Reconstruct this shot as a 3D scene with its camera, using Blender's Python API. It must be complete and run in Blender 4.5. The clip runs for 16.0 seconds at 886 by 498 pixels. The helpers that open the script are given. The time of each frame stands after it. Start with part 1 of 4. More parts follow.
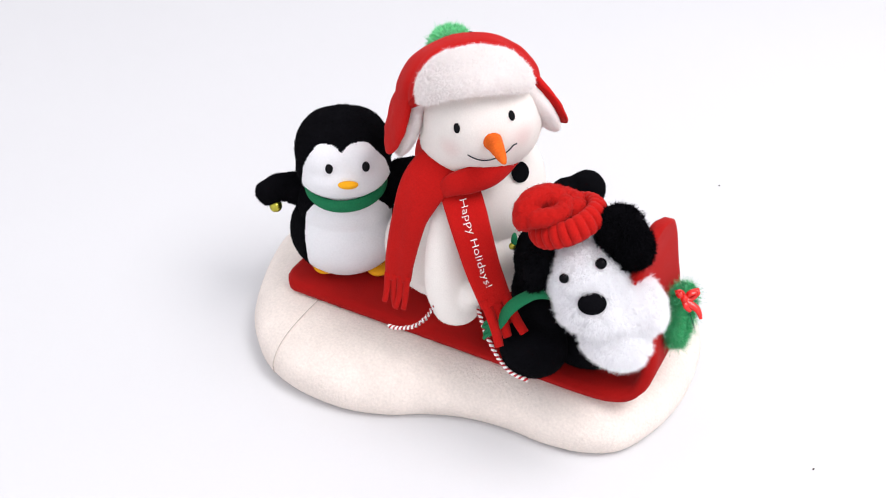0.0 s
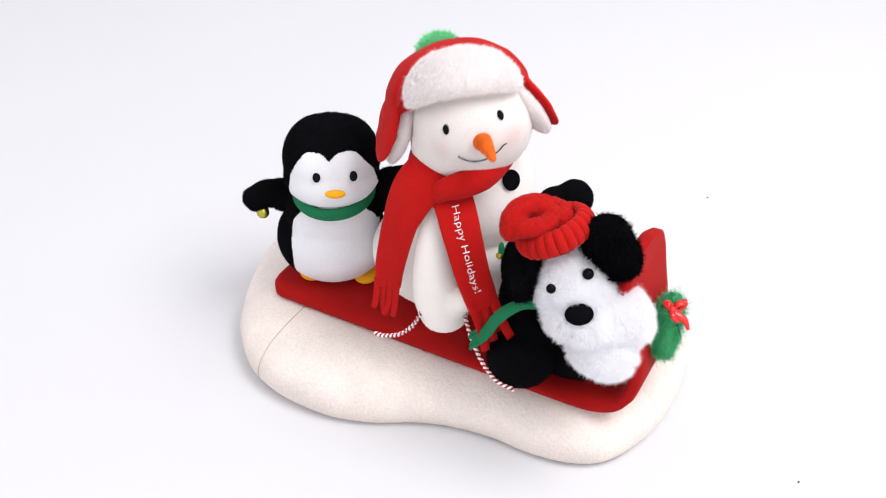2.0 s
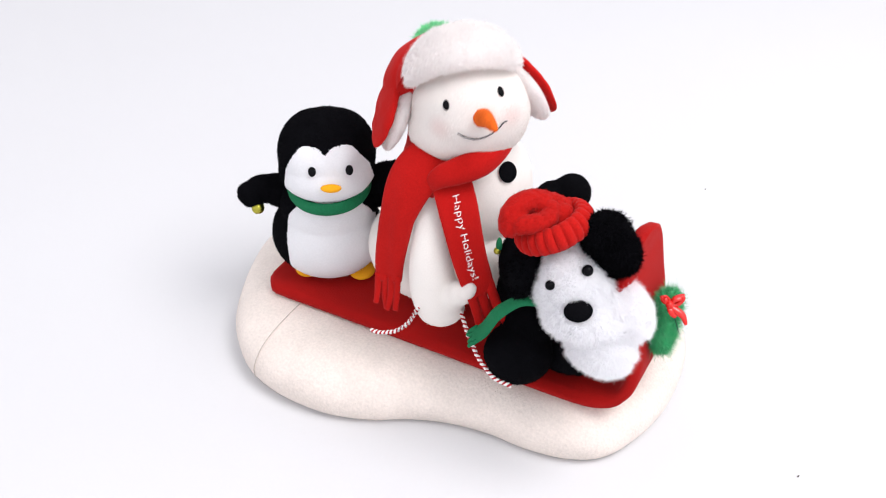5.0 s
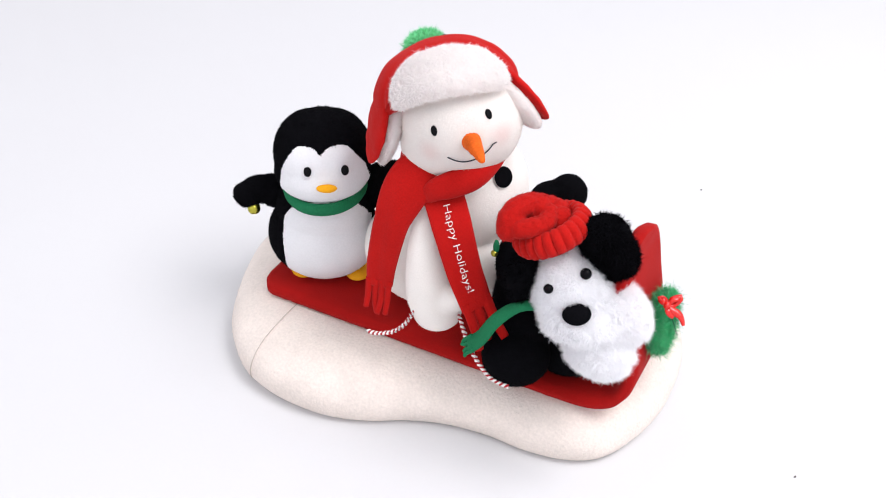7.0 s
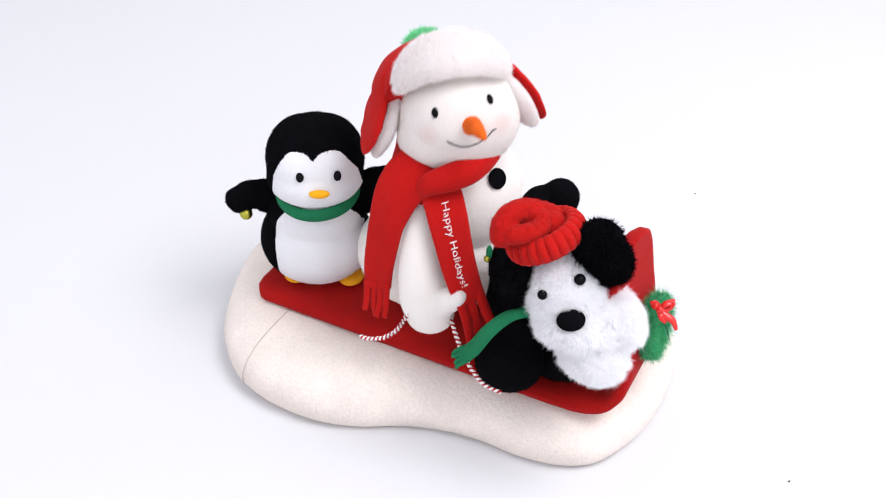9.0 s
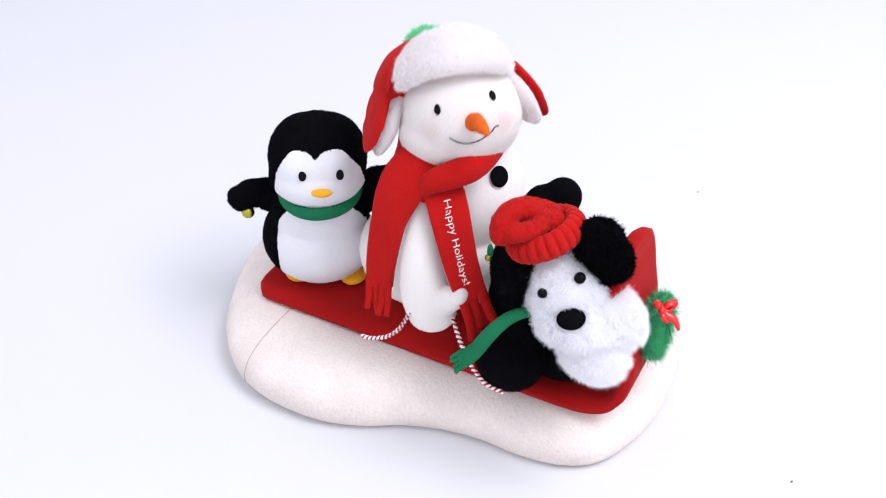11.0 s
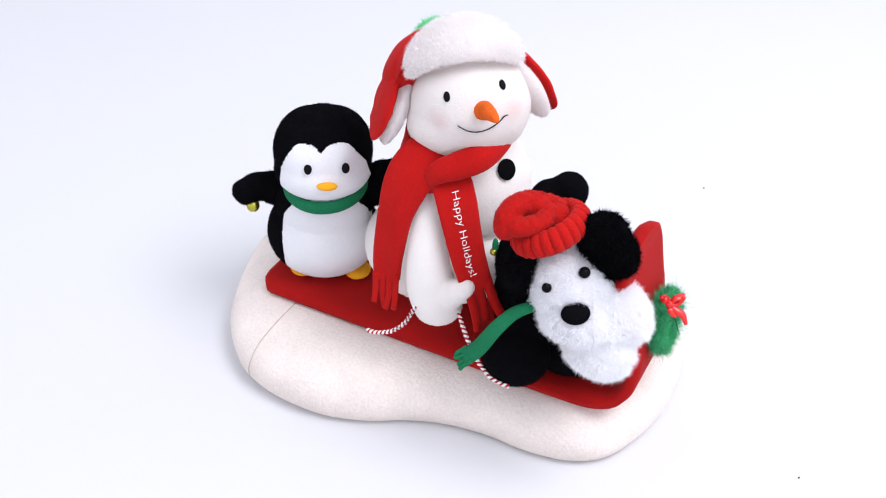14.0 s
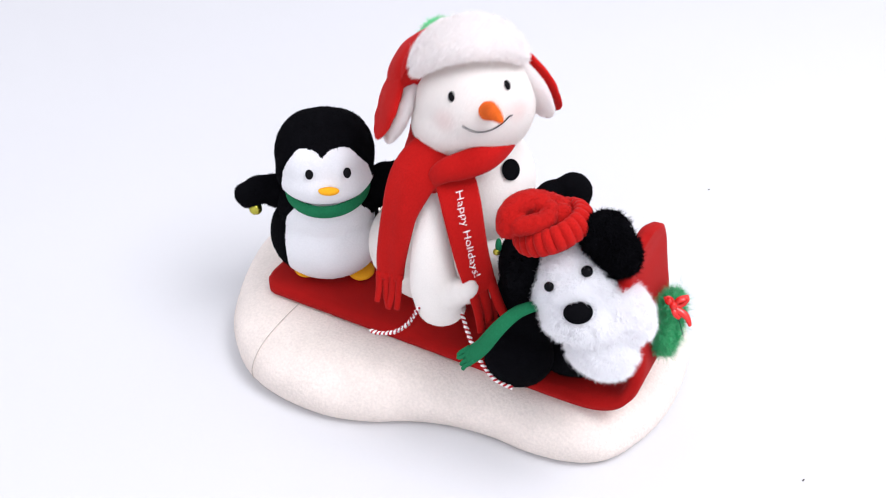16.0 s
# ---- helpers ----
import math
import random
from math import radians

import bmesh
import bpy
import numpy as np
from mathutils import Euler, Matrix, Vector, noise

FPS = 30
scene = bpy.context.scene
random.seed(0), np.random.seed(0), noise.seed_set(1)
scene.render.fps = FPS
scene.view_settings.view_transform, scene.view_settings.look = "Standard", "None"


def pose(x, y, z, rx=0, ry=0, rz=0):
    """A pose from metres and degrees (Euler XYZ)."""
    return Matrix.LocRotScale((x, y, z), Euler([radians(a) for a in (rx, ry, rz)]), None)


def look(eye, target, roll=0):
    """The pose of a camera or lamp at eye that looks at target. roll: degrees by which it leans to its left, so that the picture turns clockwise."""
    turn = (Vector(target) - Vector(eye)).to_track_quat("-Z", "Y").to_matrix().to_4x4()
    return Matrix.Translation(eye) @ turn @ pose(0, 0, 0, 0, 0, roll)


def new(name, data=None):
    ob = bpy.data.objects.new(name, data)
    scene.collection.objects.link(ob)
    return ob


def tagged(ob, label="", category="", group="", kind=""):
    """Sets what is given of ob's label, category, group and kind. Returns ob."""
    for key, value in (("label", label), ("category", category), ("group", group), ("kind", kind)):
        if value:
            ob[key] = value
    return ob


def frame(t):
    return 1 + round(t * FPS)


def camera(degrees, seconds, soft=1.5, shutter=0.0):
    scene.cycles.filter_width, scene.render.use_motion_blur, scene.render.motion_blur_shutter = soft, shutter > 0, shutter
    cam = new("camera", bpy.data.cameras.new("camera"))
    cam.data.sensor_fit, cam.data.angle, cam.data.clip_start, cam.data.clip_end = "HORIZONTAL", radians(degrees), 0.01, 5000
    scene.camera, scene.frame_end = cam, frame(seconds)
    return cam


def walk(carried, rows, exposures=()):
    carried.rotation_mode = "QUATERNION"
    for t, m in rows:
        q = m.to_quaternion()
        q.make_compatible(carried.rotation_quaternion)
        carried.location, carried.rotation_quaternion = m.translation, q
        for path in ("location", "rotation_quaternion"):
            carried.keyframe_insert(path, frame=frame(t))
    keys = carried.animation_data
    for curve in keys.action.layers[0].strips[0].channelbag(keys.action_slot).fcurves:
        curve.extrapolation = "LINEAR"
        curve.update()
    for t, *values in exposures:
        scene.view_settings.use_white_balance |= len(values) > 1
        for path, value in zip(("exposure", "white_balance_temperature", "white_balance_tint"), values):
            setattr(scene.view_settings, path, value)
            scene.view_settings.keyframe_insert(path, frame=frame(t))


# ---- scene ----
cam = camera(45, 16.0, soft=1.05, shutter=0.4)
EXPOSURE = [(0.0, 0.145, 6440, 13), (8.0, 0.145, 6380, 13), (11.5, 0.145, 6020, 16), (14.0, 0.145, 6060, 15), (16.0, 0.145, 6200, 14)]
PATH = [
    (0.0, look((0.0012, -0.8039, 0.7048), (-0.0218, -0.0177, 0.0872), -1.52)),
    (0.5, look((0.0029, -0.8027, 0.7078), (-0.0185, -0.0146, 0.0927), -1.09)),
    (1.0, look((0.0054, -0.8037, 0.7030), (-0.0141, -0.0110, 0.0937), -0.97)),
    (1.5, look((0.0044, -0.8000, 0.7049), (-0.0125, -0.0107, 0.0910), -0.53)),
    (2.0, look((0.0007, -0.8021, 0.7017), (-0.0104, -0.0104, 0.0908), -0.21)),
    (2.5, look((0.0017, -0.7997, 0.7026), (-0.0083, -0.0103, 0.0888), -0.08)),
    (3.0, look((0.0022, -0.7975, 0.7024), (-0.0080, -0.0101, 0.0861), -0.30)),
    (3.5, look((-0.0034, -0.8013, 0.6982), (-0.0071, -0.0106, 0.0861), 0.03)),
    (4.0, look((0.0024, -0.7961, 0.7023), (-0.0084, -0.0101, 0.0842), -0.60)),
    (6.5, look((0.0045, -0.7932, 0.6996), (-0.0058, -0.0071, 0.0817), -0.75)),
    (7.0, look((0.0006, -0.7930, 0.7005), (-0.0037, -0.0065, 0.0830), -0.41)),
    (7.5, look((0.0040, -0.7941, 0.6990), (-0.0020, -0.0053, 0.0844), -0.51)),
    (8.0, look((0.0029, -0.7914, 0.7003), (-0.0006, -0.0038, 0.0841), -0.47)),
    (8.5, look((0.0059, -0.7933, 0.6977), (0.0010, -0.0026, 0.0856), -0.50)),
    (9.0, look((0.0052, -0.7902, 0.6997), (0.0030, -0.0016, 0.0849), -0.48)),
    (11.5, look((0.0056, -0.7863, 0.7011), (0.0006, -0.0005, 0.0827), -0.50)),
    (12.0, look((0.0020, -0.7886, 0.6957), (0.0004, -0.0001, 0.0807), -0.20)),
    (12.5, look((-0.0000, -0.7880, 0.6957), (-0.0000, -0.0000, 0.0800), 0.00)),
    (13.0, look((0.0070, -0.7878, 0.6933), (-0.0016, 0.0002, 0.0777), -0.44)),
    (13.5, look((0.0032, -0.7858, 0.6924), (-0.0029, 0.0007, 0.0749), -0.37)),
    (14.0, look((0.0024, -0.7860, 0.6945), (-0.0040, -0.0001, 0.0761), -0.48)),
    (14.5, look((0.0014, -0.7847, 0.6951), (-0.0043, 0.0010, 0.0765), -0.35)),
    (15.0, look((0.0031, -0.7860, 0.6967), (-0.0061, -0.0005, 0.0780), -0.54)),
    (15.5, look((0.0061, -0.7823, 0.7002), (-0.0059, 0.0002, 0.0776), -0.85)),
    (16.0, look((0.0042, -0.7854, 0.6928), (-0.0076, 0.0016, 0.0758), -0.59)),
]
walk(cam, PATH, EXPOSURE)

# ---- light: a soft studio key from above and behind, white room round it ----
world = bpy.data.worlds.new("studio")
scene.world = world
world.use_nodes = True
world.node_tree.nodes["Background"].inputs["Color"].default_value = (0.97, 0.975, 1.0, 1)
world.node_tree.nodes["Background"].inputs["Strength"].default_value = 1.09


def area_lamp(name, eye, target, size, watts, color):
    data = bpy.data.lights.new(name, "AREA")
    data.shape, data.size, data.energy, data.color = "DISK", size, watts, color
    lamp = new(name, data)
    lamp.matrix_world = look(eye, target)
    return lamp


area_lamp("softbox", (1.05, -0.65, 2.0), (0, 0, 0.05), 1.1, 34.0, (1.0, 0.985, 0.97))


# ---- materials ----
def material(name, color, rough=0.9, scale=400.0, vary=0.12, bump=0.3, sheen=0.0, weave=0.0, patch=25.0, spec=None, metal=0.0, glow_through=0.0, blush=()):
    """Cloth, plush or plastic: two scales of colour variation and a fine relief."""
    m = bpy.data.materials.new(name)
    m.use_nodes = True
    t = m.node_tree
    b = t.nodes["Principled BSDF"]
    b.inputs["Roughness"].default_value = rough
    b.inputs["Specular IOR Level"].default_value = (0.08 if rough > 0.75 else 0.5) if spec is None else spec
    b.inputs["Metallic"].default_value = metal
    b.inputs["Sheen Weight"].default_value = sheen
    b.inputs["Sheen Roughness"].default_value = 0.5
    at = t.nodes.new("ShaderNodeTexCoord")
    fine = t.nodes.new("ShaderNodeTexNoise")
    fine.inputs["Scale"].default_value, fine.inputs["Detail"].default_value = scale, 5
    big = t.nodes.new("ShaderNodeTexNoise")
    big.inputs["Scale"].default_value, big.inputs["Detail"].default_value = patch, 3
    for n in (fine, big):
        t.links.new(at.outputs["Object"], n.inputs["Vector"])
    add = t.nodes.new("ShaderNodeMath")
    add.operation = "ADD"
    t.links.new(fine.outputs["Fac"], add.inputs[0])
    t.links.new(big.outputs["Fac"], add.inputs[1])
    ramp = t.nodes.new("ShaderNodeMapRange")
    ramp.inputs["From Min"].default_value, ramp.inputs["From Max"].default_value = 0.55, 1.45
    ramp.inputs["To Min"].default_value, ramp.inputs["To Max"].default_value = 1 - vary, 1 + vary
    t.links.new(add.outputs[0], ramp.inputs["Value"])
    mul = t.nodes.new("ShaderNodeVectorMath")
    mul.operation = "SCALE"
    mul.inputs[0].default_value = color
    t.links.new(ramp.outputs[0], mul.inputs["Scale"])
    color_out = mul.outputs[0]
    for spot in blush:
        # a soft pink cheek, rubbed into the cloth
        gap = t.nodes.new("ShaderNodeVectorMath")
        gap.operation = "DISTANCE"
        gap.inputs[1].default_value = spot
        t.links.new(at.outputs["Object"], gap.inputs[0])
        fade = t.nodes.new("ShaderNodeMapRange")
        fade.interpolation_type = "SMOOTHSTEP"
        for key, value in (("From Min", 0.0), ("From Max", 0.015), ("To Min", 0.32), ("To Max", 0.0)):
            fade.inputs[key].default_value = value
        t.links.new(gap.outputs["Value"], fade.inputs["Value"])
        pink = t.nodes.new("ShaderNodeMix")
        pink.data_type = "RGBA"
        pink.inputs["B"].default_value = (0.80, 0.42, 0.40, 1)
        t.links.new(fade.outputs[0], pink.inputs["Factor"])
        t.links.new(color_out, pink.inputs["A"])
        color_out = pink.outputs["Result"]
    t.links.new(color_out, b.inputs["Base Color"])
    if glow_through:
        thin = t.nodes.new("ShaderNodeBsdfTranslucent")
        t.links.new(mul.outputs[0], thin.inputs["Color"])
        mix = t.nodes.new("ShaderNodeMixShader")
        mix.inputs[0].default_value = glow_through
        t.links.new(b.outputs[0], mix.inputs[1])
        t.links.new(thin.outputs[0], mix.inputs[2])
        t.links.new(mix.outputs[0], t.nodes["Material Output"].inputs["Surface"])
    if bump:
        bp = t.nodes.new("ShaderNodeBump")
        bp.inputs["Strength"].default_value, bp.inputs["Distance"].default_value = bump, 0.001
        t.links.new(fine.outputs["Fac"], bp.inputs["Height"])
        t.links.new(bp.outputs[0], b.inputs["Normal"])
    return m


PAPER = material("white_paper", (0.615, 0.615, 0.626), 0.7, 300, 0.01, 0.02, patch=4)
FLEECE = material("cream_fleece", (0.89, 0.80, 0.735), 0.95, 420, 0.13, 1.0, sheen=0.2, glow_through=0.18)
SNOW = material("snowman_plush", (0.91, 0.87, 0.83), 0.95, 900, 0.06, 0.5, sheen=0.2, glow_through=0.18)
BLUSH = material("blushed_plush", (0.91, 0.87, 0.83), 0.95, 900, 0.06, 0.5, sheen=0.2, glow_through=0.3, blush=((-.0285, -.0705, .0125), (.0295, -.0700, .0140)))
RED = material("red_felt", (0.41, 0.0075, 0.006), 0.9, 700, 0.18, 0.5, sheen=0.03)
SLED_RED = material("sled_felt", (0.33, 0.0065, 0.0055), 0.85, 700, 0.15, 0.4, sheen=0.02)
BLACK = material("black_plush", (0.0032, 0.0032, 0.0042), 0.9, 600, 0.3, 0.5, spec=0.02)
WHITE = material("white_plush", (0.97, 0.97, 0.98), 0.95, 600, 0.02, 0.1, sheen=0.4, glow_through=0.70)
NAP = material("white_short_plush", (0.90, 0.90, 0.92), 0.95, 600, 0.05, 0.4, sheen=0.3, glow_through=0.22)
SHERPA = material("white_sherpa", (0.96, 0.94, 0.93), 0.95, 500, 0.05, 0.3, sheen=0.3, glow_through=0.62)
GREEN = material("green_felt", (0.014, 0.155, 0.066), 0.9, 700, 0.2, 0.5)
TINSEL = material("green_tinsel", (0.03, 0.36, 0.13), 0.35, 300, 0.35, 0.0)
POMPOM = material("green_pompom", (0.22, 0.70, 0.36), 0.8, 300, 0.25, 0.0, glow_through=0.35)
YELLOW = material("yellow_felt", (0.80, 0.37, 0.015), 0.9, 700, 0.1, 0.5)
ORANGE = material("orange_felt", (0.62, 0.105, 0.012), 0.9, 500, 0.25, 0.6, patch=60)
EYE = material("black_plastic", (0.003, 0.003, 0.004), 0.08, 50, 0.05, 0.0, spec=0.06)
FLOSS = material("black_thread", (0.006, 0.006, 0.007), 0.85, 900, 0.2, 0.3)
STITCH = material("dark_thread", (0.03, 0.035, 0.045), 0.8, 900, 0.1, 0.2)
THREAD = material("white_thread", (0.85, 0.84, 0.82), 0.8, 900, 0.05, 0.2)
ROPE_RED = material("red_cord", (0.42, 0.012, 0.02), 0.7, 900, 0.1, 0.3)
GOLD = material("gold_bell", (0.45, 0.42, 0.06), 0.3, 200, 0.2, 0.0, metal=1.0)
RIBBON = material("red_ribbon", (0.60, 0.012, 0.008), 0.25, 300, 0.1, 0.0)
KNIT = material("red_knit", (0.39, 0.008, 0.006), 0.95, 600, 0.2, 0.6, sheen=0.04)
STITCH_CREAM = material("cream_seam", (0.58, 0.51, 0.45), 0.95, 900, 0.1, 0.3)
DUST = material("dust", (0.12, 0.11, 0.10), 0.9, 900, 0.2, 0.0)


# ---- mesh helpers ----
def link_mesh(name, mesh, mat, parent=None, label="", smooth=True):
    if not mesh.materials:
        mesh.materials.append(mat)
    if smooth:
        mesh.polygons.foreach_set("use_smooth", [True] * len(mesh.polygons))
    ob = new(name, mesh)
    if parent:
        ob.parent = parent
    return tagged(ob, label)


def part(name, bm, mat, parent, label="", smooth=True):
    mesh = bpy.data.meshes.new(name)
    bm.to_mesh(mesh)
    bm.free()
    return link_mesh(name, mesh, mat, parent, label, smooth)


def thing(name, at, label, category, turn=0.0, group="", kind=""):
    ob = new(name)
    ob.matrix_world = pose(*at, 0, 0, turn)
    ob.empty_display_size = 0.02
    return tagged(ob, label, category, group, kind)


def blob(balls, voxel=0.002, smooth=6, noise_amp=0.0, noise_scale=60.0):
    """One skin over several ellipsoids (centre, radii, turn in degrees), as a mesh."""
    bm = bmesh.new()
    for c, r, *e in balls:
        m = pose(*c, *(e[0] if e else (0, 0, 0))) @ Matrix.Diagonal((*r, 1))
        bmesh.ops.create_icosphere(bm, subdivisions=4, radius=1, matrix=m)
    mesh = bpy.data.meshes.new("skin")
    bm.to_mesh(mesh)
    bm.free()
    ob = bpy.data.objects.new("skin", mesh)
    scene.collection.objects.link(ob)
    mod = ob.modifiers.new("skin", "REMESH")
    mod.mode, mod.voxel_size = "VOXEL", voxel
    if smooth:
        sm = ob.modifiers.new("soft", "SMOOTH")
        sm.iterations, sm.factor = smooth, 0.5
    out = bpy.data.meshes.new_from_object(ob.evaluated_get(bpy.context.evaluated_depsgraph_get()))
    bpy.data.objects.remove(ob)
    bpy.data.meshes.remove(mesh)
    if noise_amp:
        for v in out.vertices:
            v.co += v.normal * noise_amp * noise.noise(v.co * noise_scale)
    return out


def split(mesh, inside):
    """Two meshes out of one: the faces whose centre is inside, and the rest."""
    both = []
    for want in (True, False):
        bm = bmesh.new()
        bm.from_mesh(mesh)
        bmesh.ops.delete(bm, geom=[f for f in bm.faces if bool(inside(f.calc_center_median())) != want], context="FACES")
        m = bpy.data.meshes.new("cut")
        bm.to_mesh(m)
        bm.free()
        both.append(m)
    return both


def smooth_path(pts, steps=8, closed=False):
    """Catmull-Rom through the points."""
    pts = [Vector(p) for p in pts]
    n, out = len(pts), []
    for i in range(n if closed else n - 1):
        if closed:
            a, b, c, d = (pts[(i + k) % n] for k in (-1, 0, 1, 2))
        else:
            a, b, c, d = pts[max(i - 1, 0)], pts[i], pts[i + 1], pts[min(i + 2, n - 1)]
        for s in range(steps):
            t = s / steps
            out.append(0.5 * (2 * b + (c - a) * t + (2 * a - 5 * b + 4 * c - d) * t * t + (3 * b - a - 3 * c + d) * t ** 3))
    if not closed:
        out.append(pts[-1])
    return out


def tube(path, radius, sides=8, closed=False, bm=None, flat=1.0, up=(0, 0, 1), cap=True):
    """A round or flat tube along a path. radius: number or function of 0..1; flat: its height by its width."""
    bm = bm or bmesh.new()
    n, rings = len(path), []
    for i, p in enumerate(path):
        if closed:
            d = path[(i + 1) % n] - path[i - 1]
        else:
            d = path[min(i + 1, n - 1)] - path[max(i - 1, 0)]
        d.normalize()
        side = d.cross(Vector(up))
        if side.length < 1e-4:
            side = d.cross(Vector((1, 0.1, 0)))
        side.normalize()
        top = side.cross(d)
        r = radius(i / max(n - 1, 1)) if callable(radius) else radius
        rings.append([bm.verts.new(p + side * r * math.cos(2 * math.pi * k / sides) + top * r * flat * math.sin(2 * math.pi * k / sides)) for k in range(sides)])
    for i in range(n if closed else n - 1):
        a, b = rings[i], rings[(i + 1) % n]
        for k in range(sides):
            bm.faces.new((a[k], a[(k + 1) % sides], b[(k + 1) % sides], b[k]))
    if cap and not closed:
        bm.faces.new(rings[0][::-1])
        bm.faces.new(rings[-1])
    bmesh.ops.recalc_face_normals(bm, faces=bm.faces)
    return bm


def ribbon(path, widths, normals, thick=0.0022, bm=None, across=5, cup=0.0, wave=0.0):
    """A strip of cloth along a path: half widths and face normals, thick both ways, edges rounded."""
    bm = bm or bmesh.new()
    n, front, back = len(path), [], []
    for i, p in enumerate(path):
        d = path[min(i + 1, n - 1)] - path[max(i - 1, 0)]
        d.normalize()
        nn = Vector(normals[i])
        side = d.cross(nn).normalized()
        nn = side.cross(d).normalized()
        rf, rb = [], []
        for k in range(across):
            s = 2 * k / (across - 1) - 1
            c = p + side * widths[i] * s - nn * (cup * s * s - wave * math.sin(4.2 * s + 5.0 * i / n) * (0.4 + 0.6 * i / n))
            th = thick * (0.5 if abs(s) < 0.99 else 0.22)
            rf.append(bm.verts.new(c + nn * th))
            rb.append(bm.verts.new(c - nn * th))
        front.append(rf)
        back.append(rb)
    for i in range(n - 1):
        for k in range(across - 1):
            bm.faces.new((front[i][k], front[i][k + 1], front[i + 1][k + 1], front[i + 1][k]))
            bm.faces.new((back[i][k], back[i + 1][k], back[i + 1][k + 1], back[i][k + 1]))
        for k in (0, across - 1):
            bm.faces.new((front[i][k], front[i + 1][k], back[i + 1][k], back[i][k]))
    for i in (0, n - 1):
        for k in range(across - 1):
            bm.faces.new((front[i][k], front[i][k + 1], back[i][k + 1], back[i][k]))
    bmesh.ops.recalc_face_normals(bm, faces=bm.faces)
    return bm


# ---- table ----
def build_table():
    """White paper on a table, swept up behind."""
    bm = bmesh.new()
    prof = [(-3.0, 0.0), (1.6, 0.0)] + [(1.6 + 0.5 * math.sin(a), 0.5 - 0.5 * math.cos(a)) for a in [k * math.pi / 16 for k in range(1, 9)]] + [(2.1, 2.4)]
    rows = [[bm.verts.new((x, y, z)) for x in (-3, 3)] for y, z in prof]
    for a, b in zip(rows, rows[1:]):
        bm.faces.new((a[0], a[1], b[1], b[0]))
    ob = part("table_top", bm, PAPER, None, "plain white seamless paper table top", smooth=True)
    return tagged(ob, category="table", kind="structure")


TURN = -28.0
OUTLINE = [(-.206, -.012), (-.194, -.068), (-.165, -.126), (-.128, -.163), (-.088, -.179), (-.036, -.181), (.005, -.170), (.039, -.152), (.072, -.140),
           (.109, -.134), (.146, -.134), (.182, -.127), (.209, -.109), (.226, -.073), (.234, -.03), (.228, .03), (.20, .075), (.13, .10), (.05, .10),
           (-.03, .095), (-.10, .11), (-.160, .092), (-.194, .045)]


def build_mound():
    root = thing("snow_base", (0, 0, 0), "cream fleece snow mound base with a stitched seam", "toy base", TURN)
    ring = smooth_path([(x, y, 0) for x, y in OUTLINE], 6, closed=True)
    prof = [(.0, .010), (.004, .004), (.010, .001), (.02, .0), (.03, .004), (.038, .011), (.044, .021), (.048, .034), (.050, .05), (.0505, .07), (.0505, .09)]
    bm = bmesh.new()

    def at(p, z, inset):
        r = p.length
        q = p * max(0.02, 1 - inset / r)
        lump = 0.0020 * noise.noise(Vector((q.x * 22, q.y * 22, z * 30))) + 0.0006 * noise.noise(Vector((q.x * 75, q.y * 75, z * 60))) if z > 0.004 else 0
        return Vector((q.x, q.y, z + lump))
    rows = [[bm.verts.new(at(p, z, s)) for p in ring] for z, s in prof]
    n = len(ring)
    for a, b in zip(rows, rows[1:]):
        for k in range(n):
            bm.faces.new((a[k], a[(k + 1) % n], b[(k + 1) % n], b[k]))
    bm.faces.new(rows[-1])
    bm.faces.new(rows[0][::-1])
    mesh = bpy.data.meshes.new("cushion")
    bm.to_mesh(mesh)
    bm.free()
    link_mesh("cushion", furry(mesh, 60000, .0011, .0004, 0.8, (0, 0, 0), 0.3, 51), FLEECE, root)
    line = []
    for k, (z, inset) in enumerate(prof[1:]):
        low = [at(p, z, inset) for p in ring if p.y < -.01]
        x = -.112 + .0014 * k
        p, q = min(((p, q) for p, q in zip(low, low[1:])), key=lambda c: abs(c[0].x + c[1].x - 2 * x))
        f = (x - p.x) / (q.x - p.x)
        line.append(p.lerp(q, f) + Vector((0, -.0002, .0003)))
    part("seam", tube(smooth_path(line, 4), 0.00045, 6), STITCH_CREAM, root, "sewn seam line")
    return root


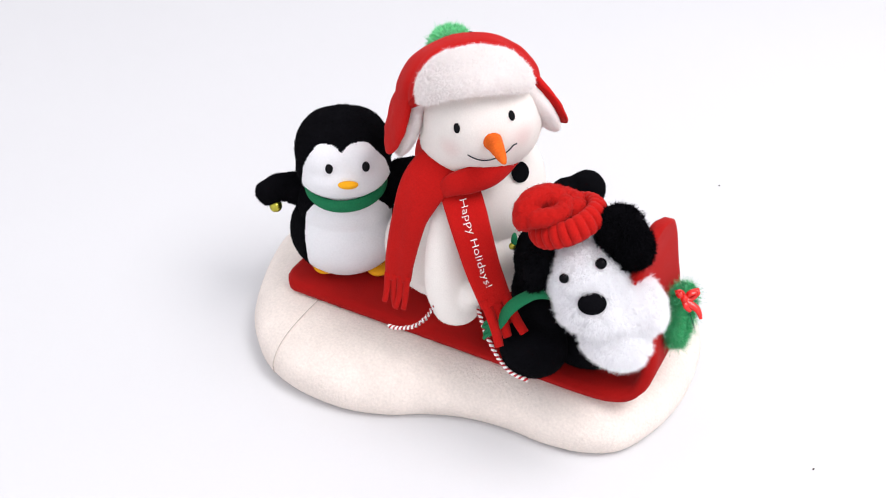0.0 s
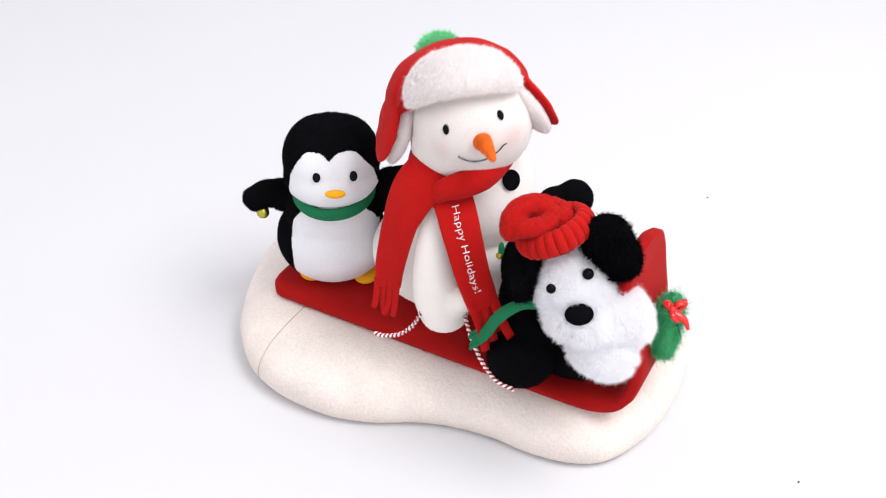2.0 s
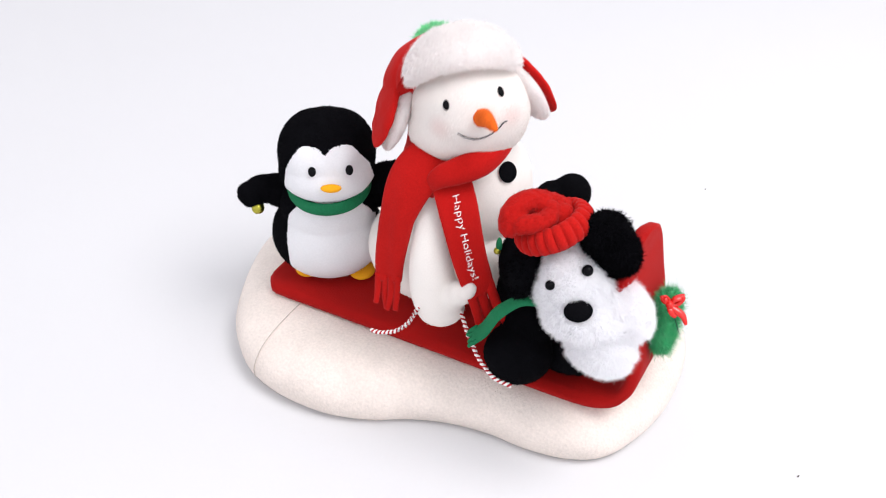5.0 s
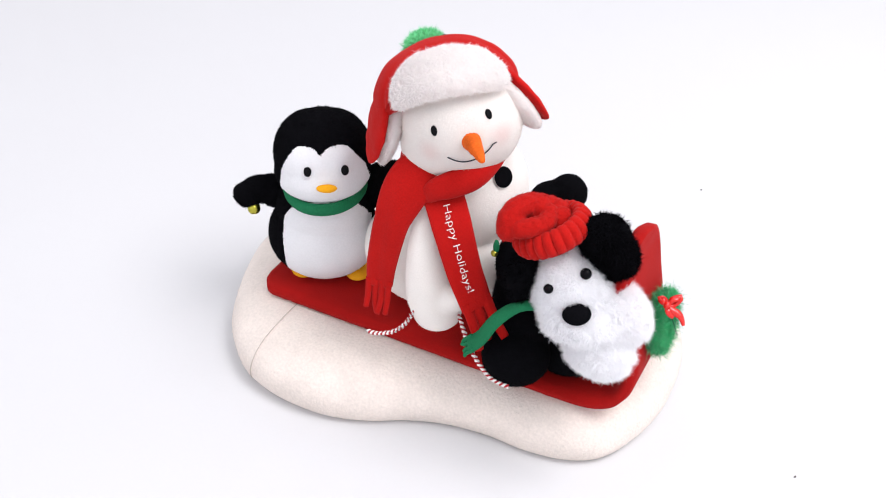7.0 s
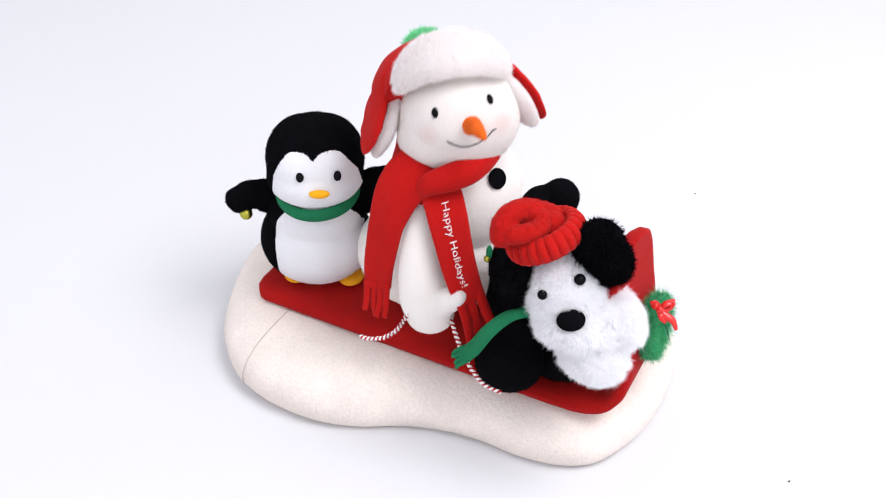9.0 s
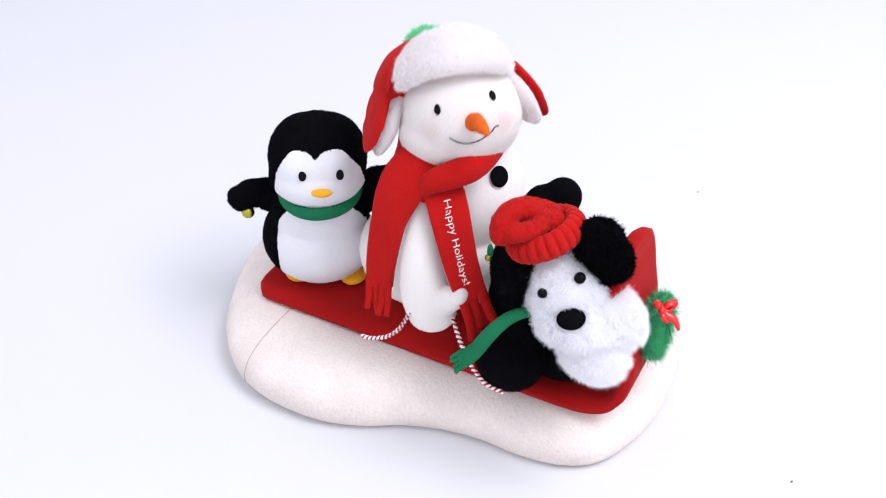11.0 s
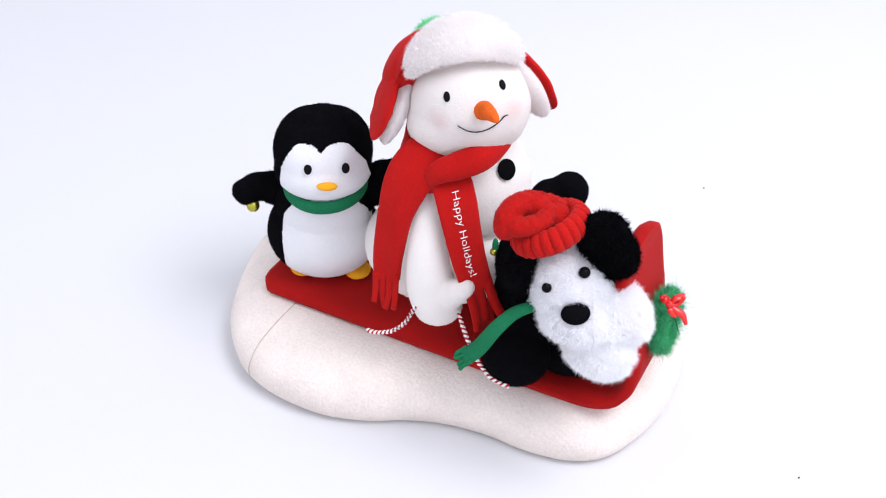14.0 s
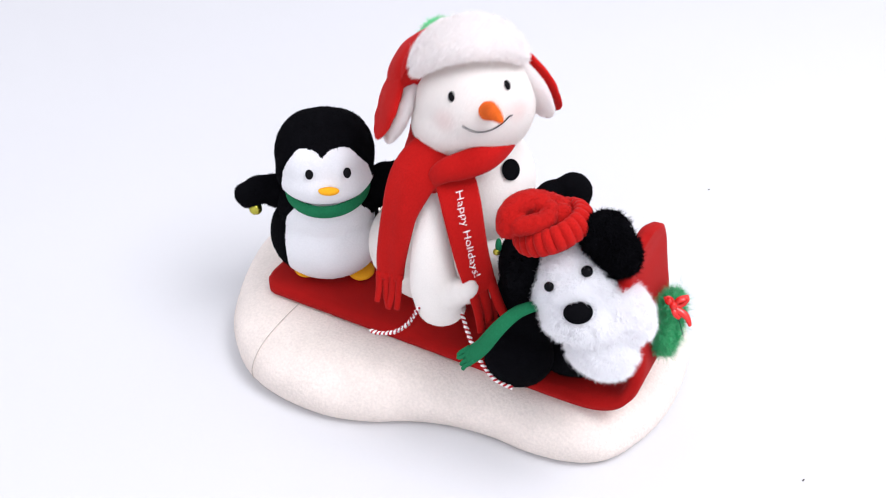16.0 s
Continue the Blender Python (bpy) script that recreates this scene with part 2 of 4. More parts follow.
def build_sled():
    root = thing("sled", (0, 0, 0), "red felt toboggan with a curled front, on the snow base", "toy sled", TURN)
    y0, y1 = -.110, .014
    line = smooth_path([(-.141, 0, .056), (-.10, 0, .056), (0, 0, .056), (.10, 0, .056), (.160, 0, .0560), (.190, 0, .0585), (.2085, 0, .0685), (.2150, 0, .090), (.2110, 0, .118), (.2050, 0, .145), (.2010, 0, .170), (.1985, 0, .184), (.1978, 0, .194), (.1972, 0, .200), (.1970, 0, .2035)], 6)
    bm = bmesh.new()
    top, bot = [], []
    cnt = 14
    total = len(line)
    for i, p in enumerate(line):
        d = (line[min(i + 1, total - 1)] - line[max(i - 1, 0)]).normalized()
        nn = Vector((-d.z, 0, d.x))
        rise = min(1, max(0, (p.z - .065) / .055))
        lo, hi = y0 - .003 * rise + .020 * max(0, 1 - abs(p.z - .11) / .06), y1 - .030 * rise - .014 * max(0, 1 - abs(p.z - .094) / .045)
        mid, w = (lo + hi) / 2, (hi - lo) / 2
        if p.z > .172:
            w *= max(0.15, math.sqrt(max(0, 1 - min(1, (p.z - .172) / .0322) ** 2.6)))
        dx = p.x + .141
        if dx < .014:
            w = w - .012 * (1 - dx / .014) ** 2
        rt, rb = [], []
        for k in range(cnt + 1):
            s = 2 * k / cnt - 1
            th = .0055 * (1 if abs(s) < 0.98 else 0.55)
            rt.append(bm.verts.new(Vector((p.x, mid + w * s, p.z)) + nn * th))
            rb.append(bm.verts.new(Vector((p.x, mid + w * s, p.z)) - nn * th))
        top.append(rt)
        bot.append(rb)
    for i in range(total - 1):
        for k in range(cnt):
            bm.faces.new((top[i][k], top[i + 1][k], top[i + 1][k + 1], top[i][k + 1]))
            bm.faces.new((bot[i][k], bot[i][k + 1], bot[i + 1][k + 1], bot[i + 1][k]))
        for k in (0, cnt):
            bm.faces.new((top[i][k], top[i + 1][k], bot[i + 1][k], bot[i][k]))
    for i in (0, total - 1):
        for k in range(cnt):
            bm.faces.new((top[i][k], top[i][k + 1], bot[i][k + 1], bot[i][k]))
    bmesh.ops.recalc_face_normals(bm, faces=bm.faces)
    mesh = bpy.data.meshes.new("board")
    bm.to_mesh(mesh)
    bm.free()
    curl, deck = split(mesh, lambda c: c.x > .168)
    link_mesh("deck", deck, SLED_RED, root, "flat red felt deck")
    link_mesh("curled_front", curl, SLED_RED, root, "upturned rounded red felt front")
    return root


# ---- fur and cloth surfaces ----
def arrays(mesh):
    """Vertices and triangles of a mesh as arrays."""
    mesh.calc_loop_triangles()
    co = np.empty(len(mesh.vertices) * 3)
    mesh.vertices.foreach_get("co", co)
    tri = np.empty(len(mesh.loop_triangles) * 3, dtype=np.int32)
    mesh.loop_triangles.foreach_get("vertices", tri)
    return co.reshape(-1, 3), tri.reshape(-1, 3)


def furry(mesh, count, length, width, lean=0.5, comb=(0, 0, -0.25), curl=0.0, seed=1, keep=None, clump=0.0, rise=0.55):
    """The mesh with count hairs grown on it: tapered blades, leaning at random, combed one way."""
    rng = np.random.default_rng(seed)
    co, tri = arrays(mesh)
    a, b, c = co[tri[:, 0]], co[tri[:, 1]], co[tri[:, 2]]
    cr = np.cross(b - a, c - a)
    size = np.linalg.norm(cr, axis=1) + 1e-12
    pick = rng.choice(len(tri), count, p=size / size.sum())
    u, v = rng.random(count), rng.random(count)
    flip = u + v > 1
    u[flip], v[flip] = 1 - u[flip], 1 - v[flip]
    base = a[pick] + (b[pick] - a[pick]) * u[:, None] + (c[pick] - a[pick]) * v[:, None]
    nrm = cr[pick] / size[pick][:, None]
    if keep is not None:
        ok = np.array([keep(p) for p in base])
        base, nrm = base[ok], nrm[ok]
        count = len(base)
    loose = rng.normal(0, 1, (count, 3)) * lean * 1.6 + np.array(comb)
    loose -= nrm * (loose * nrm).sum(1)[:, None]
    way = nrm * rise + loose
    if clump:
        cell = np.floor(base / clump).astype(int)
        key = (cell[:, 0] * 73856093 ^ cell[:, 1] * 19349663 ^ cell[:, 2] * 83492791) % 4096
        way += rng.normal(0, 0.38, (4096, 3))[key]
    way /= np.linalg.norm(way, axis=1)[:, None]
    side = np.cross(way, nrm + rng.normal(0, 0.3, (count, 3)))
    side /= np.linalg.norm(side, axis=1)[:, None] + 1e-9
    ln = length * rng.uniform(0.55, 1.15, count)[:, None]
    bend = rng.normal(0, curl, (count, 3)) * ln + np.array([0, 0, -0.12]) * ln
    p1 = base + way * ln * 0.55 + bend * 0.3
    p2 = base + way * ln + bend
    w = width * 0.5
    base = base - nrm * 0.0004
    verts = np.stack([base - side * w, base + side * w, p1 - side * w * 0.8, p1 + side * w * 0.8, p2], 1).reshape(-1, 3)
    k = np.arange(count)[:, None] * 5 + len(co)
    quads = (k + np.array([[0, 1, 3, 2]])).tolist()
    tips = (k + np.array([[2, 3, 4]])).tolist()
    out = bpy.data.meshes.new("furry")
    out.from_pydata(np.concatenate([co, verts]).tolist(), [], [list(p.vertices) for p in mesh.polygons] + quads + tips)
    out.update()
    return out


def sphere(c, r, turn=(0, 0, 0), sub=3, bm=None):
    bm = bm or bmesh.new()
    bmesh.ops.create_icosphere(bm, subdivisions=sub, radius=1, matrix=pose(*c, *turn) @ Matrix.Diagonal((*r, 1)))
    return bm


def facing(p, n, r, dome, seg=20, bm=None):
    """A domed button or disc at p with its face along n; r: half width and half height."""
    bm = bm or bmesh.new()
    q = Vector(n).to_track_quat("Z", "Y").to_matrix().to_4x4()
    bmesh.ops.create_uvsphere(bm, u_segments=seg, v_segments=10, radius=1, matrix=Matrix.Translation(p) @ q @ Matrix.Diagonal((r[0], r[1], dome, 1)))
    return bm


def fringe(edge, down, out, length, thick, count, owner, mat, seed=3, loose=0.25):
    """Cut strips that hang from a cloth's end; edge: its two corners."""
    rng = random.Random(seed)
    a, b = Vector(edge[0]), Vector(edge[1])
    w = (b - a).length / count
    for k in range(count):
        c = a.lerp(b, (k + 0.5) / count)
        sway = (b - a).normalized() * rng.uniform(-loose, loose) * length
        push = Vector(out) * rng.uniform(-0.1, 0.25) * length
        ln = length * rng.uniform(0.85, 1.15)
        pts = smooth_path([c - Vector(down) * 0.007, c + Vector(down) * ln * 0.5 + push * 0.4, c + Vector(down) * ln + sway + push], 4)
        part("fringe_strip", ribbon(pts, [w * (0.52 - 0.12 * i / len(pts)) for i in range(len(pts))], [out] * len(pts), thick, None, 3), mat, owner)


FRONT = Vector((0, -.788, .616))


def front(mesh, p):
    """Where a line along FRONT through p meets the skin first: the place and the normal."""
    p = Vector(p)
    best, far = None, -9
    for v in mesh.vertices:
        d = v.co - p
        h = d.dot(FRONT)
        if (d - FRONT * h).length < .0026 and h > far:
            best, far = v, h
    return (p + FRONT * far, best.normal.copy()) if best else (p, FRONT.copy())


# ---- penguin ----
PENGUIN = (-.112, -.01, .062)


def build_penguin():
    o = Vector(PENGUIN)
    root = thing("penguin_plush", PENGUIN, "black and white plush penguin with green scarf on the sled", "plush toy")

    def L(p):
        return Vector(p) - o
    body = blob([(L((-.1125, -.006, .1045)), (.0515, .042, .046)), (L((-.110, -.008, .140)), (.044, .037, .040))], 0.0016)

    def belly_in(c):
        x, z = c.x - .0055, c.z
        half = .0395 * max(0, 1 - abs((z - .036) / .062) ** 4) ** 0.35 if abs(z - .036) < .062 else 0
        return c.y < .004 and abs(x) < half
    belly, back = split(body, belly_in)
    link_mesh("belly", furry(belly, 6000, .0011, .00025, 0.7, seed=4), NAP, root, "short white plush belly")
    link_mesh("body", furry(back, 16000, .0018, .0004, 0.6, seed=5), BLACK, root, "black plush back")
    head = blob([(L((-.1160, -.012, .1960)), (.0325, .039, .0360)), (L((-.0965, -.012, .1960)), (.0325, .039, .0360)), (L((-.1065, -.012, .1960)), (.0360, .040, .0375)), (L((-.1065, -.020, .183)), (.0420, .036, .0265))], 0.0016, 10)

    def face_in(c):
        x, z = c.x - .0085, c.z - .1235
        top = .0340 - (12 if abs(x) < .0155 else 60) * (abs(x) - .0155) ** 2 - .003 * max(0, 1 - abs(x) / .006)
        wide = .0355 + .0025 * min(1, max(0, (.008 - z) / .012))
        return c.y < -.002 and abs(x) < wide and z < top
    face, hood = split(head, face_in)
    link_mesh("face", furry(face, 5000, .0011, .00025, 0.7, seed=6), NAP, root, "white plush face")
    link_mesh("head", furry(hood, 16000, .0019, .0004, 0.6, seed=7), BLACK, root, "black plush hood")
    for p in ((-0.1150, -0.0515, 0.2009), (-0.0836, -0.0515, 0.2021)):
        part("eye", facing(L(p), (0, -.8, .55), (.0033, .0044), .0016), FLOSS, root, "embroidered black oval eye")
    beak = sphere(L((-0.0996, -0.0565, 0.1874)), (.0088, .004, .0040), (30, 0, 0), 4)
    for v in beak.verts:
        if v.co.z > L((-0.0996, -0.0565, 0.1874)).z:
            v.co.z = L((-0.0996, -0.0565, 0.1874)).z + 0.75 * (v.co.z - L((-0.0996, -0.0565, 0.1874)).z)
    part("beak", beak, YELLOW, root, "yellow felt beak")
    ring = [L((-.1065 + .0350 * math.cos(a), -.013 + .0385 * math.sin(a), .1632 + .002 * math.sin(a))) for a in [k * math.pi / 24 for k in range(48)]]
    part("scarf", tube(ring, .0026, 10, True, flat=2.4), GREEN, root, "green felt scarf")
    left = blob([(L((-0.1525, -0.0080, 0.1518)), (.020, .011, .0165), (0, 20, 0)), (L((-0.1658, -0.0100, 0.1563)), (.0175, .0095, .0125), (0, -8, 0)), (L((-0.1772, -0.0120, 0.1503)), (.0125, .0085, .0135), (0, -30, 0))], 0.0015)
    wing = link_mesh("wing", furry(left, 5000, .0021, .0004, 0.6, seed=8), BLACK, root, "raised black plush flipper")
    right = blob([(L((-0.0622, -0.0060, 0.1553)), (.016, .011, .026), (0, 25, 0)), (L((-0.0468, -0.0080, 0.1639)), (.020, .010, .018), (0, -25, 0))], 0.0018)
    link_mesh("wing", furry(right, 3500, .0026, .0004, 0.6, seed=9), BLACK, root)
    bm = sphere(L((-0.1724, -0.0160, 0.1384)), (.0058, .0058, .0058), sub=4)
    c = L((-0.1724, -0.0160, 0.1384))
    for v in bm.verts:
        d = (v.co - c).normalized()
        if abs(d.x) < 0.12 and d.z < 0.2 or abs(d.z) < 0.08:
            v.co = c + (v.co - c) * 0.9
    part("bell", bm, GOLD, wing, "small shiny jingle bell")
    for p, turn, inward in (((-0.1337, -0.0460, 0.0830), 10, .0315), ((-0.0827, -0.0560, 0.0815), -10, .0365)):
        q = L(p) + Vector((0, inward, 0))
        q.z = .0055
        part("foot", sphere(q, (.0120, .0130, .0052), (0, 0, turn), 4), YELLOW, root, "yellow felt foot")
    return root, wing


# ---- snowman ----
SNOWMAN = (.005, -.035, .075)
NECK = Vector((.014, -.045, .237))
TILT = pose(0, 0, 0, -30, 0, 0)
HEAD_REST = pose(0, 0, 0, 0, 0, 8) @ pose(0, 0, 0, -30, 0, 0) @ pose(0, 0, 0, 0, -5, 0)
SKULL, SKULL_R = Vector((.018, -.062, .274)), (.0475, .046, .0450)


def in_head(p):
    return HEAD_REST.inverted() @ (Vector(p) - NECK)


def on_skull(p, lift=0.0):
    """The place on the round head nearest to a world point, lifted a little."""
    d = Vector([(a - b) / r for a, b, r in zip(p, SKULL, SKULL_R)]).normalized()
    q = Vector([b + x * r for x, b, r in zip(d, SKULL, SKULL_R)])
    n = Vector([x / r for x, r in zip(d, SKULL_R)]).normalized()
    turn = HEAD_REST.inverted().to_3x3()
    return in_head(q + n * lift), turn @ n


def build_head(root):
    o = Vector(SNOWMAN)
    c = in_head(SKULL)
    skull = blob([(c, SKULL_R), (c + Vector((-.0040, .002, -.013)), (.0480, .0395, .0335))], 0.0018, 10)
    head = link_mesh("head", furry(skull, 26000, .0011, .0004, 0.8, seed=11), BLUSH, root, "round cream plush head")
    head.matrix_basis = Matrix.Translation(NECK - o) @ HEAD_REST
    for p in ((-.001, -.099, .2995), (.040, -.088, .3035)):
        q, n = on_skull(p, .0006)
        part("eye", facing(q, n, (.0026, .0040), .0013), FLOSS, head, "embroidered black oval eye")
    q0, n0 = on_skull((.0275, -.105, .2915), -.003)
    tip = in_head((.0365, -.1335, .3015))
    path = smooth_path([q0, q0.lerp(tip, .35) + Vector((0, 0, .0015)), q0.lerp(tip, .75) + Vector((0, 0, .001)), tip], 6)
    nose = tube(path, lambda t: .0066 * (1 - t) ** 0.8 + .0012, 16)
    for v in nose.verts:
        v.co += Vector((0, .0004, .0006)) * noise.noise(v.co * 400)
    part("nose", nose, ORANGE, head, "orange felt carrot nose")
    ps = [(.0085, -.107, .2800), (.0110, -.1075, .2785), (.0170, -.1085, .2760), (.0240, -.1085, .2755), (.0320, -.1065, .2775), (.0390, -.1025, .2815), (.0425, -.1005, .2845), (.0450, -.0985, .2845)]
    part("mouth", tube(smooth_path([on_skull(p, .0008)[0] for p in ps], 6), 0.0005, 6), STITCH, head, "stitched dark smile")
    # hat
    top = c + Vector((-.0100, .015, .019))
    bm = bmesh.new()
    bmesh.ops.create_uvsphere(bm, u_segments=160, v_segments=90, radius=1)
    for v in bm.verts:
        a = math.atan2(v.co.y, v.co.x)
        lob = 1 + .085 * abs(math.sin(2.5 * a + 0.4)) ** 0.5 * math.sqrt(max(0, 1 - v.co.z ** 2))
        v.co = Vector((v.co.x * (.0512 if v.co.x < 0 else .0570) * lob, v.co.y * .0500 * lob, v.co.z * .0440)) + top
        v.co += v.co.normalized() * .0012 * noise.noise(v.co * 55)
    for v in bm.verts:
        v.co.z = max(v.co.z, c.z + .010 + .85 * max(0, .004 - (v.co.y - c.y)))
    part("hat_crown", bm, RED, head, "red fleece trapper hat crown")
    # turned-up front of the hat
    bm, n, m = bmesh.new(), 60, 20
    rows = []
    for i in range(n + 1):
        s = i / n * 2 - 1
        a = radians(-97 + 62 * s)
        end = max(0.0, 1 - abs(s) ** 5) ** 0.5
        hz_, th = .0035 + .0150 * end, .0030 + .0062 * end
        mid = Vector((c.x - .001 + .0460 * math.cos(a), c.y + .004 + .0440 * math.sin(a), c.z + .0480 - .0150 * s * s))
        out = Vector((math.cos(a), math.sin(a), 0))
        up = (Vector((0, 0, 1)) - out * 0.5).normalized()
        nn = (out + Vector((0, 0, .5))).normalized()
        rows.append([bm.verts.new(mid + up * hz_ * math.cos(2 * math.pi * k / m) + nn * th * math.sin(2 * math.pi * k / m)) for k in range(m)])
    for a, b in zip(rows, rows[1:]):
        for k in range(m):
            bm.faces.new((a[k], a[(k + 1) % m], b[(k + 1) % m], b[k]))
    bm.faces.new(rows[0][::-1])
    bm.faces.new(rows[-1])
    bmesh.ops.recalc_face_normals(bm, faces=bm.faces)
    mesh = bpy.data.meshes.new("cuff")
    bm.to_mesh(mesh)
    bm.free()
    for v in mesh.vertices:
        v.co += v.co.normalized() * (.0011 * noise.noise(v.co * 160) + .0009 * noise.noise(v.co * 330))
    link_mesh("hat_cuff", furry(mesh, 30000, .0021, .0005, 0.7, (0, 0, 0), 0.5, 12, clump=.003, rise=.45), SHERPA, head, "turned-up white sherpa hat brim")
    # ear flaps: a red shell outside, a sherpa lining inside
    for sgn, start, end, twist in ((-1, (-.048, .010, .036), (-.0745, .012, -.019), 12), (1, (.029, .000, .036), (.059, -.002, -.015), -14)):
        start, end = c + Vector(start), c + Vector(end)
        d = (end - start).normalized()
        out = Vector((sgn * math.cos(radians(twist)), -math.sin(radians(twist)), 0))
        out = (out - d * out.dot(d)).normalized()
        side = d.cross(out).normalized()
        for name, mat, off, thick, wide, long in (("ear_flap", RED, .0040, .0052, .0225, 1.0), ("flap_lining", SHERPA, -.0052, .0085, .0222, 1.0)):
            bm = bmesh.new()
            bmesh.ops.create_uvsphere(bm, u_segments=40, v_segments=28, radius=1)
            length = (end - start).length * long
            for v in bm.verts:
                x, y, z = v.co
                t = 0.5 + 0.5 * z
                w = wide * (0.80 + 0.22 * math.sin(min(1, t * 1.15) * math.pi * 0.62))
                v.co = start.lerp(end, 0.5) + d * z * length * 0.56 + side * y * w + out * (x * thick + off)
                v.co += out * .0009 * noise.noise(v.co * 120)
            mesh = bpy.data.meshes.new(name)
            bmesh.ops.recalc_face_normals(bm, faces=bm.faces)
            bm.to_mesh(mesh)
            bm.free()
            if mat is SHERPA:
                mesh = furry(mesh, 9000, .0020, .0005, 0.7, (0, 0, 0), 0.5, 13, clump=.003, rise=.45)
            link_mesh(name, mesh, mat, head, "white sherpa flap lining" if mat is SHERPA else "red fleece ear flap")
    # pompom with its thread
    pc = c + Vector((-.0155, .040, .0505))
    ball = blob([(pc, (.0160, .0155, .0145))], 0.002)
    link_mesh("pompom", furry(ball, 9000, .0045, .0006, 0.35, (0, 0, 0), 0.35, 14), POMPOM, head, "fluffy green pompom")
    tp = c + Vector((.004, .024, .054))
    part("thread", tube(smooth_path([tp, tp + Vector((.001, 0, .004)), tp + Vector((-.002, .001, .0075)), tp + Vector((-.004, 0, .008))], 5), .00035, 5), STITCH, head, "loose dark thread")
    # scarf round the neck
    bm, n, m = bmesh.new(), 60, 14
    cz = in_head((.006, -.050, .2375))
    inv = HEAD_REST.inverted().to_3x3()
    rows = []
    for i in range(n):
        a = 2 * math.pi * i / n
        rx, ry = .0385, .0470
        out = Vector((math.cos(a), math.sin(a), 0))
        mid = Vector((rx * math.cos(a), ry * math.sin(a), .0090 * math.cos(a) + .001 * math.sin(3 * a)))
        hh, th = .0130 - .0035 * math.cos(a) + .0010 * math.sin(5 * a + 1), .0042
        up = (Vector((0, 0, 1)) - out * 0.25).normalized()
        row = []
        for k in range(m):
            b = 2 * math.pi * k / m
            p = mid + up * hh * math.cos(b) + out * (th * math.sin(b) + .0012 * math.sin(3 * b + 2 * a))
            row.append(bm.verts.new(cz + inv @ p))
        rows.append(row)
    for i in range(n):
        a, b = rows[i], rows[(i + 1) % n]
        for k in range(m):
            bm.faces.new((a[k], a[(k + 1) % m], b[(k + 1) % m], b[k]))
    bmesh.ops.recalc_face_normals(bm, faces=bm.faces)
    part("neck_scarf", bm, RED, head, "red fleece scarf round the neck")
    # the fold that crosses in front and holds the tails
    fold = smooth_path([in_head(p) for p in ((0.0509, -0.0720, 0.2514), (0.0417, -0.0920, 0.2526), (0.0265, -0.1090, 0.2514), (0.0089, -0.1150, 0.2477), (-0.0051, -0.1140, 0.2414), (-0.0130, -0.1100, 0.2314), (-0.0150, -0.1020, 0.2163))], 7)
    n = len(fold)
    half = [.0050 + .0060 * math.sin(math.pi * min(1, i / n * 1.05) ** 0.8) for i in range(n)]
    face = [inv @ Vector((.55 - 1.0 * i / n, -.8, .42)) for i in range(n)]
    knot = part("scarf_fold", ribbon(fold, half, face, .0055, None, 13, .0035, .0006), RED, root, "crossed fold of red fleece")
    knot.matrix_basis = head.matrix_basis
    return head, knot


def hang_fringe(owner, path, widths, normals, count, length, seed, mat, loose=0.25):
    """Cut strips at the end of a cloth strip, each a part of it."""
    d = (path[-1] - path[-2]).normalized()
    nn = Vector(normals[-1])
    side = d.cross(nn).normalized() * widths[-1]
    fringe((path[-1] - side, path[-1] + side), d, nn, length, .0026, count, owner, mat, seed, loose)


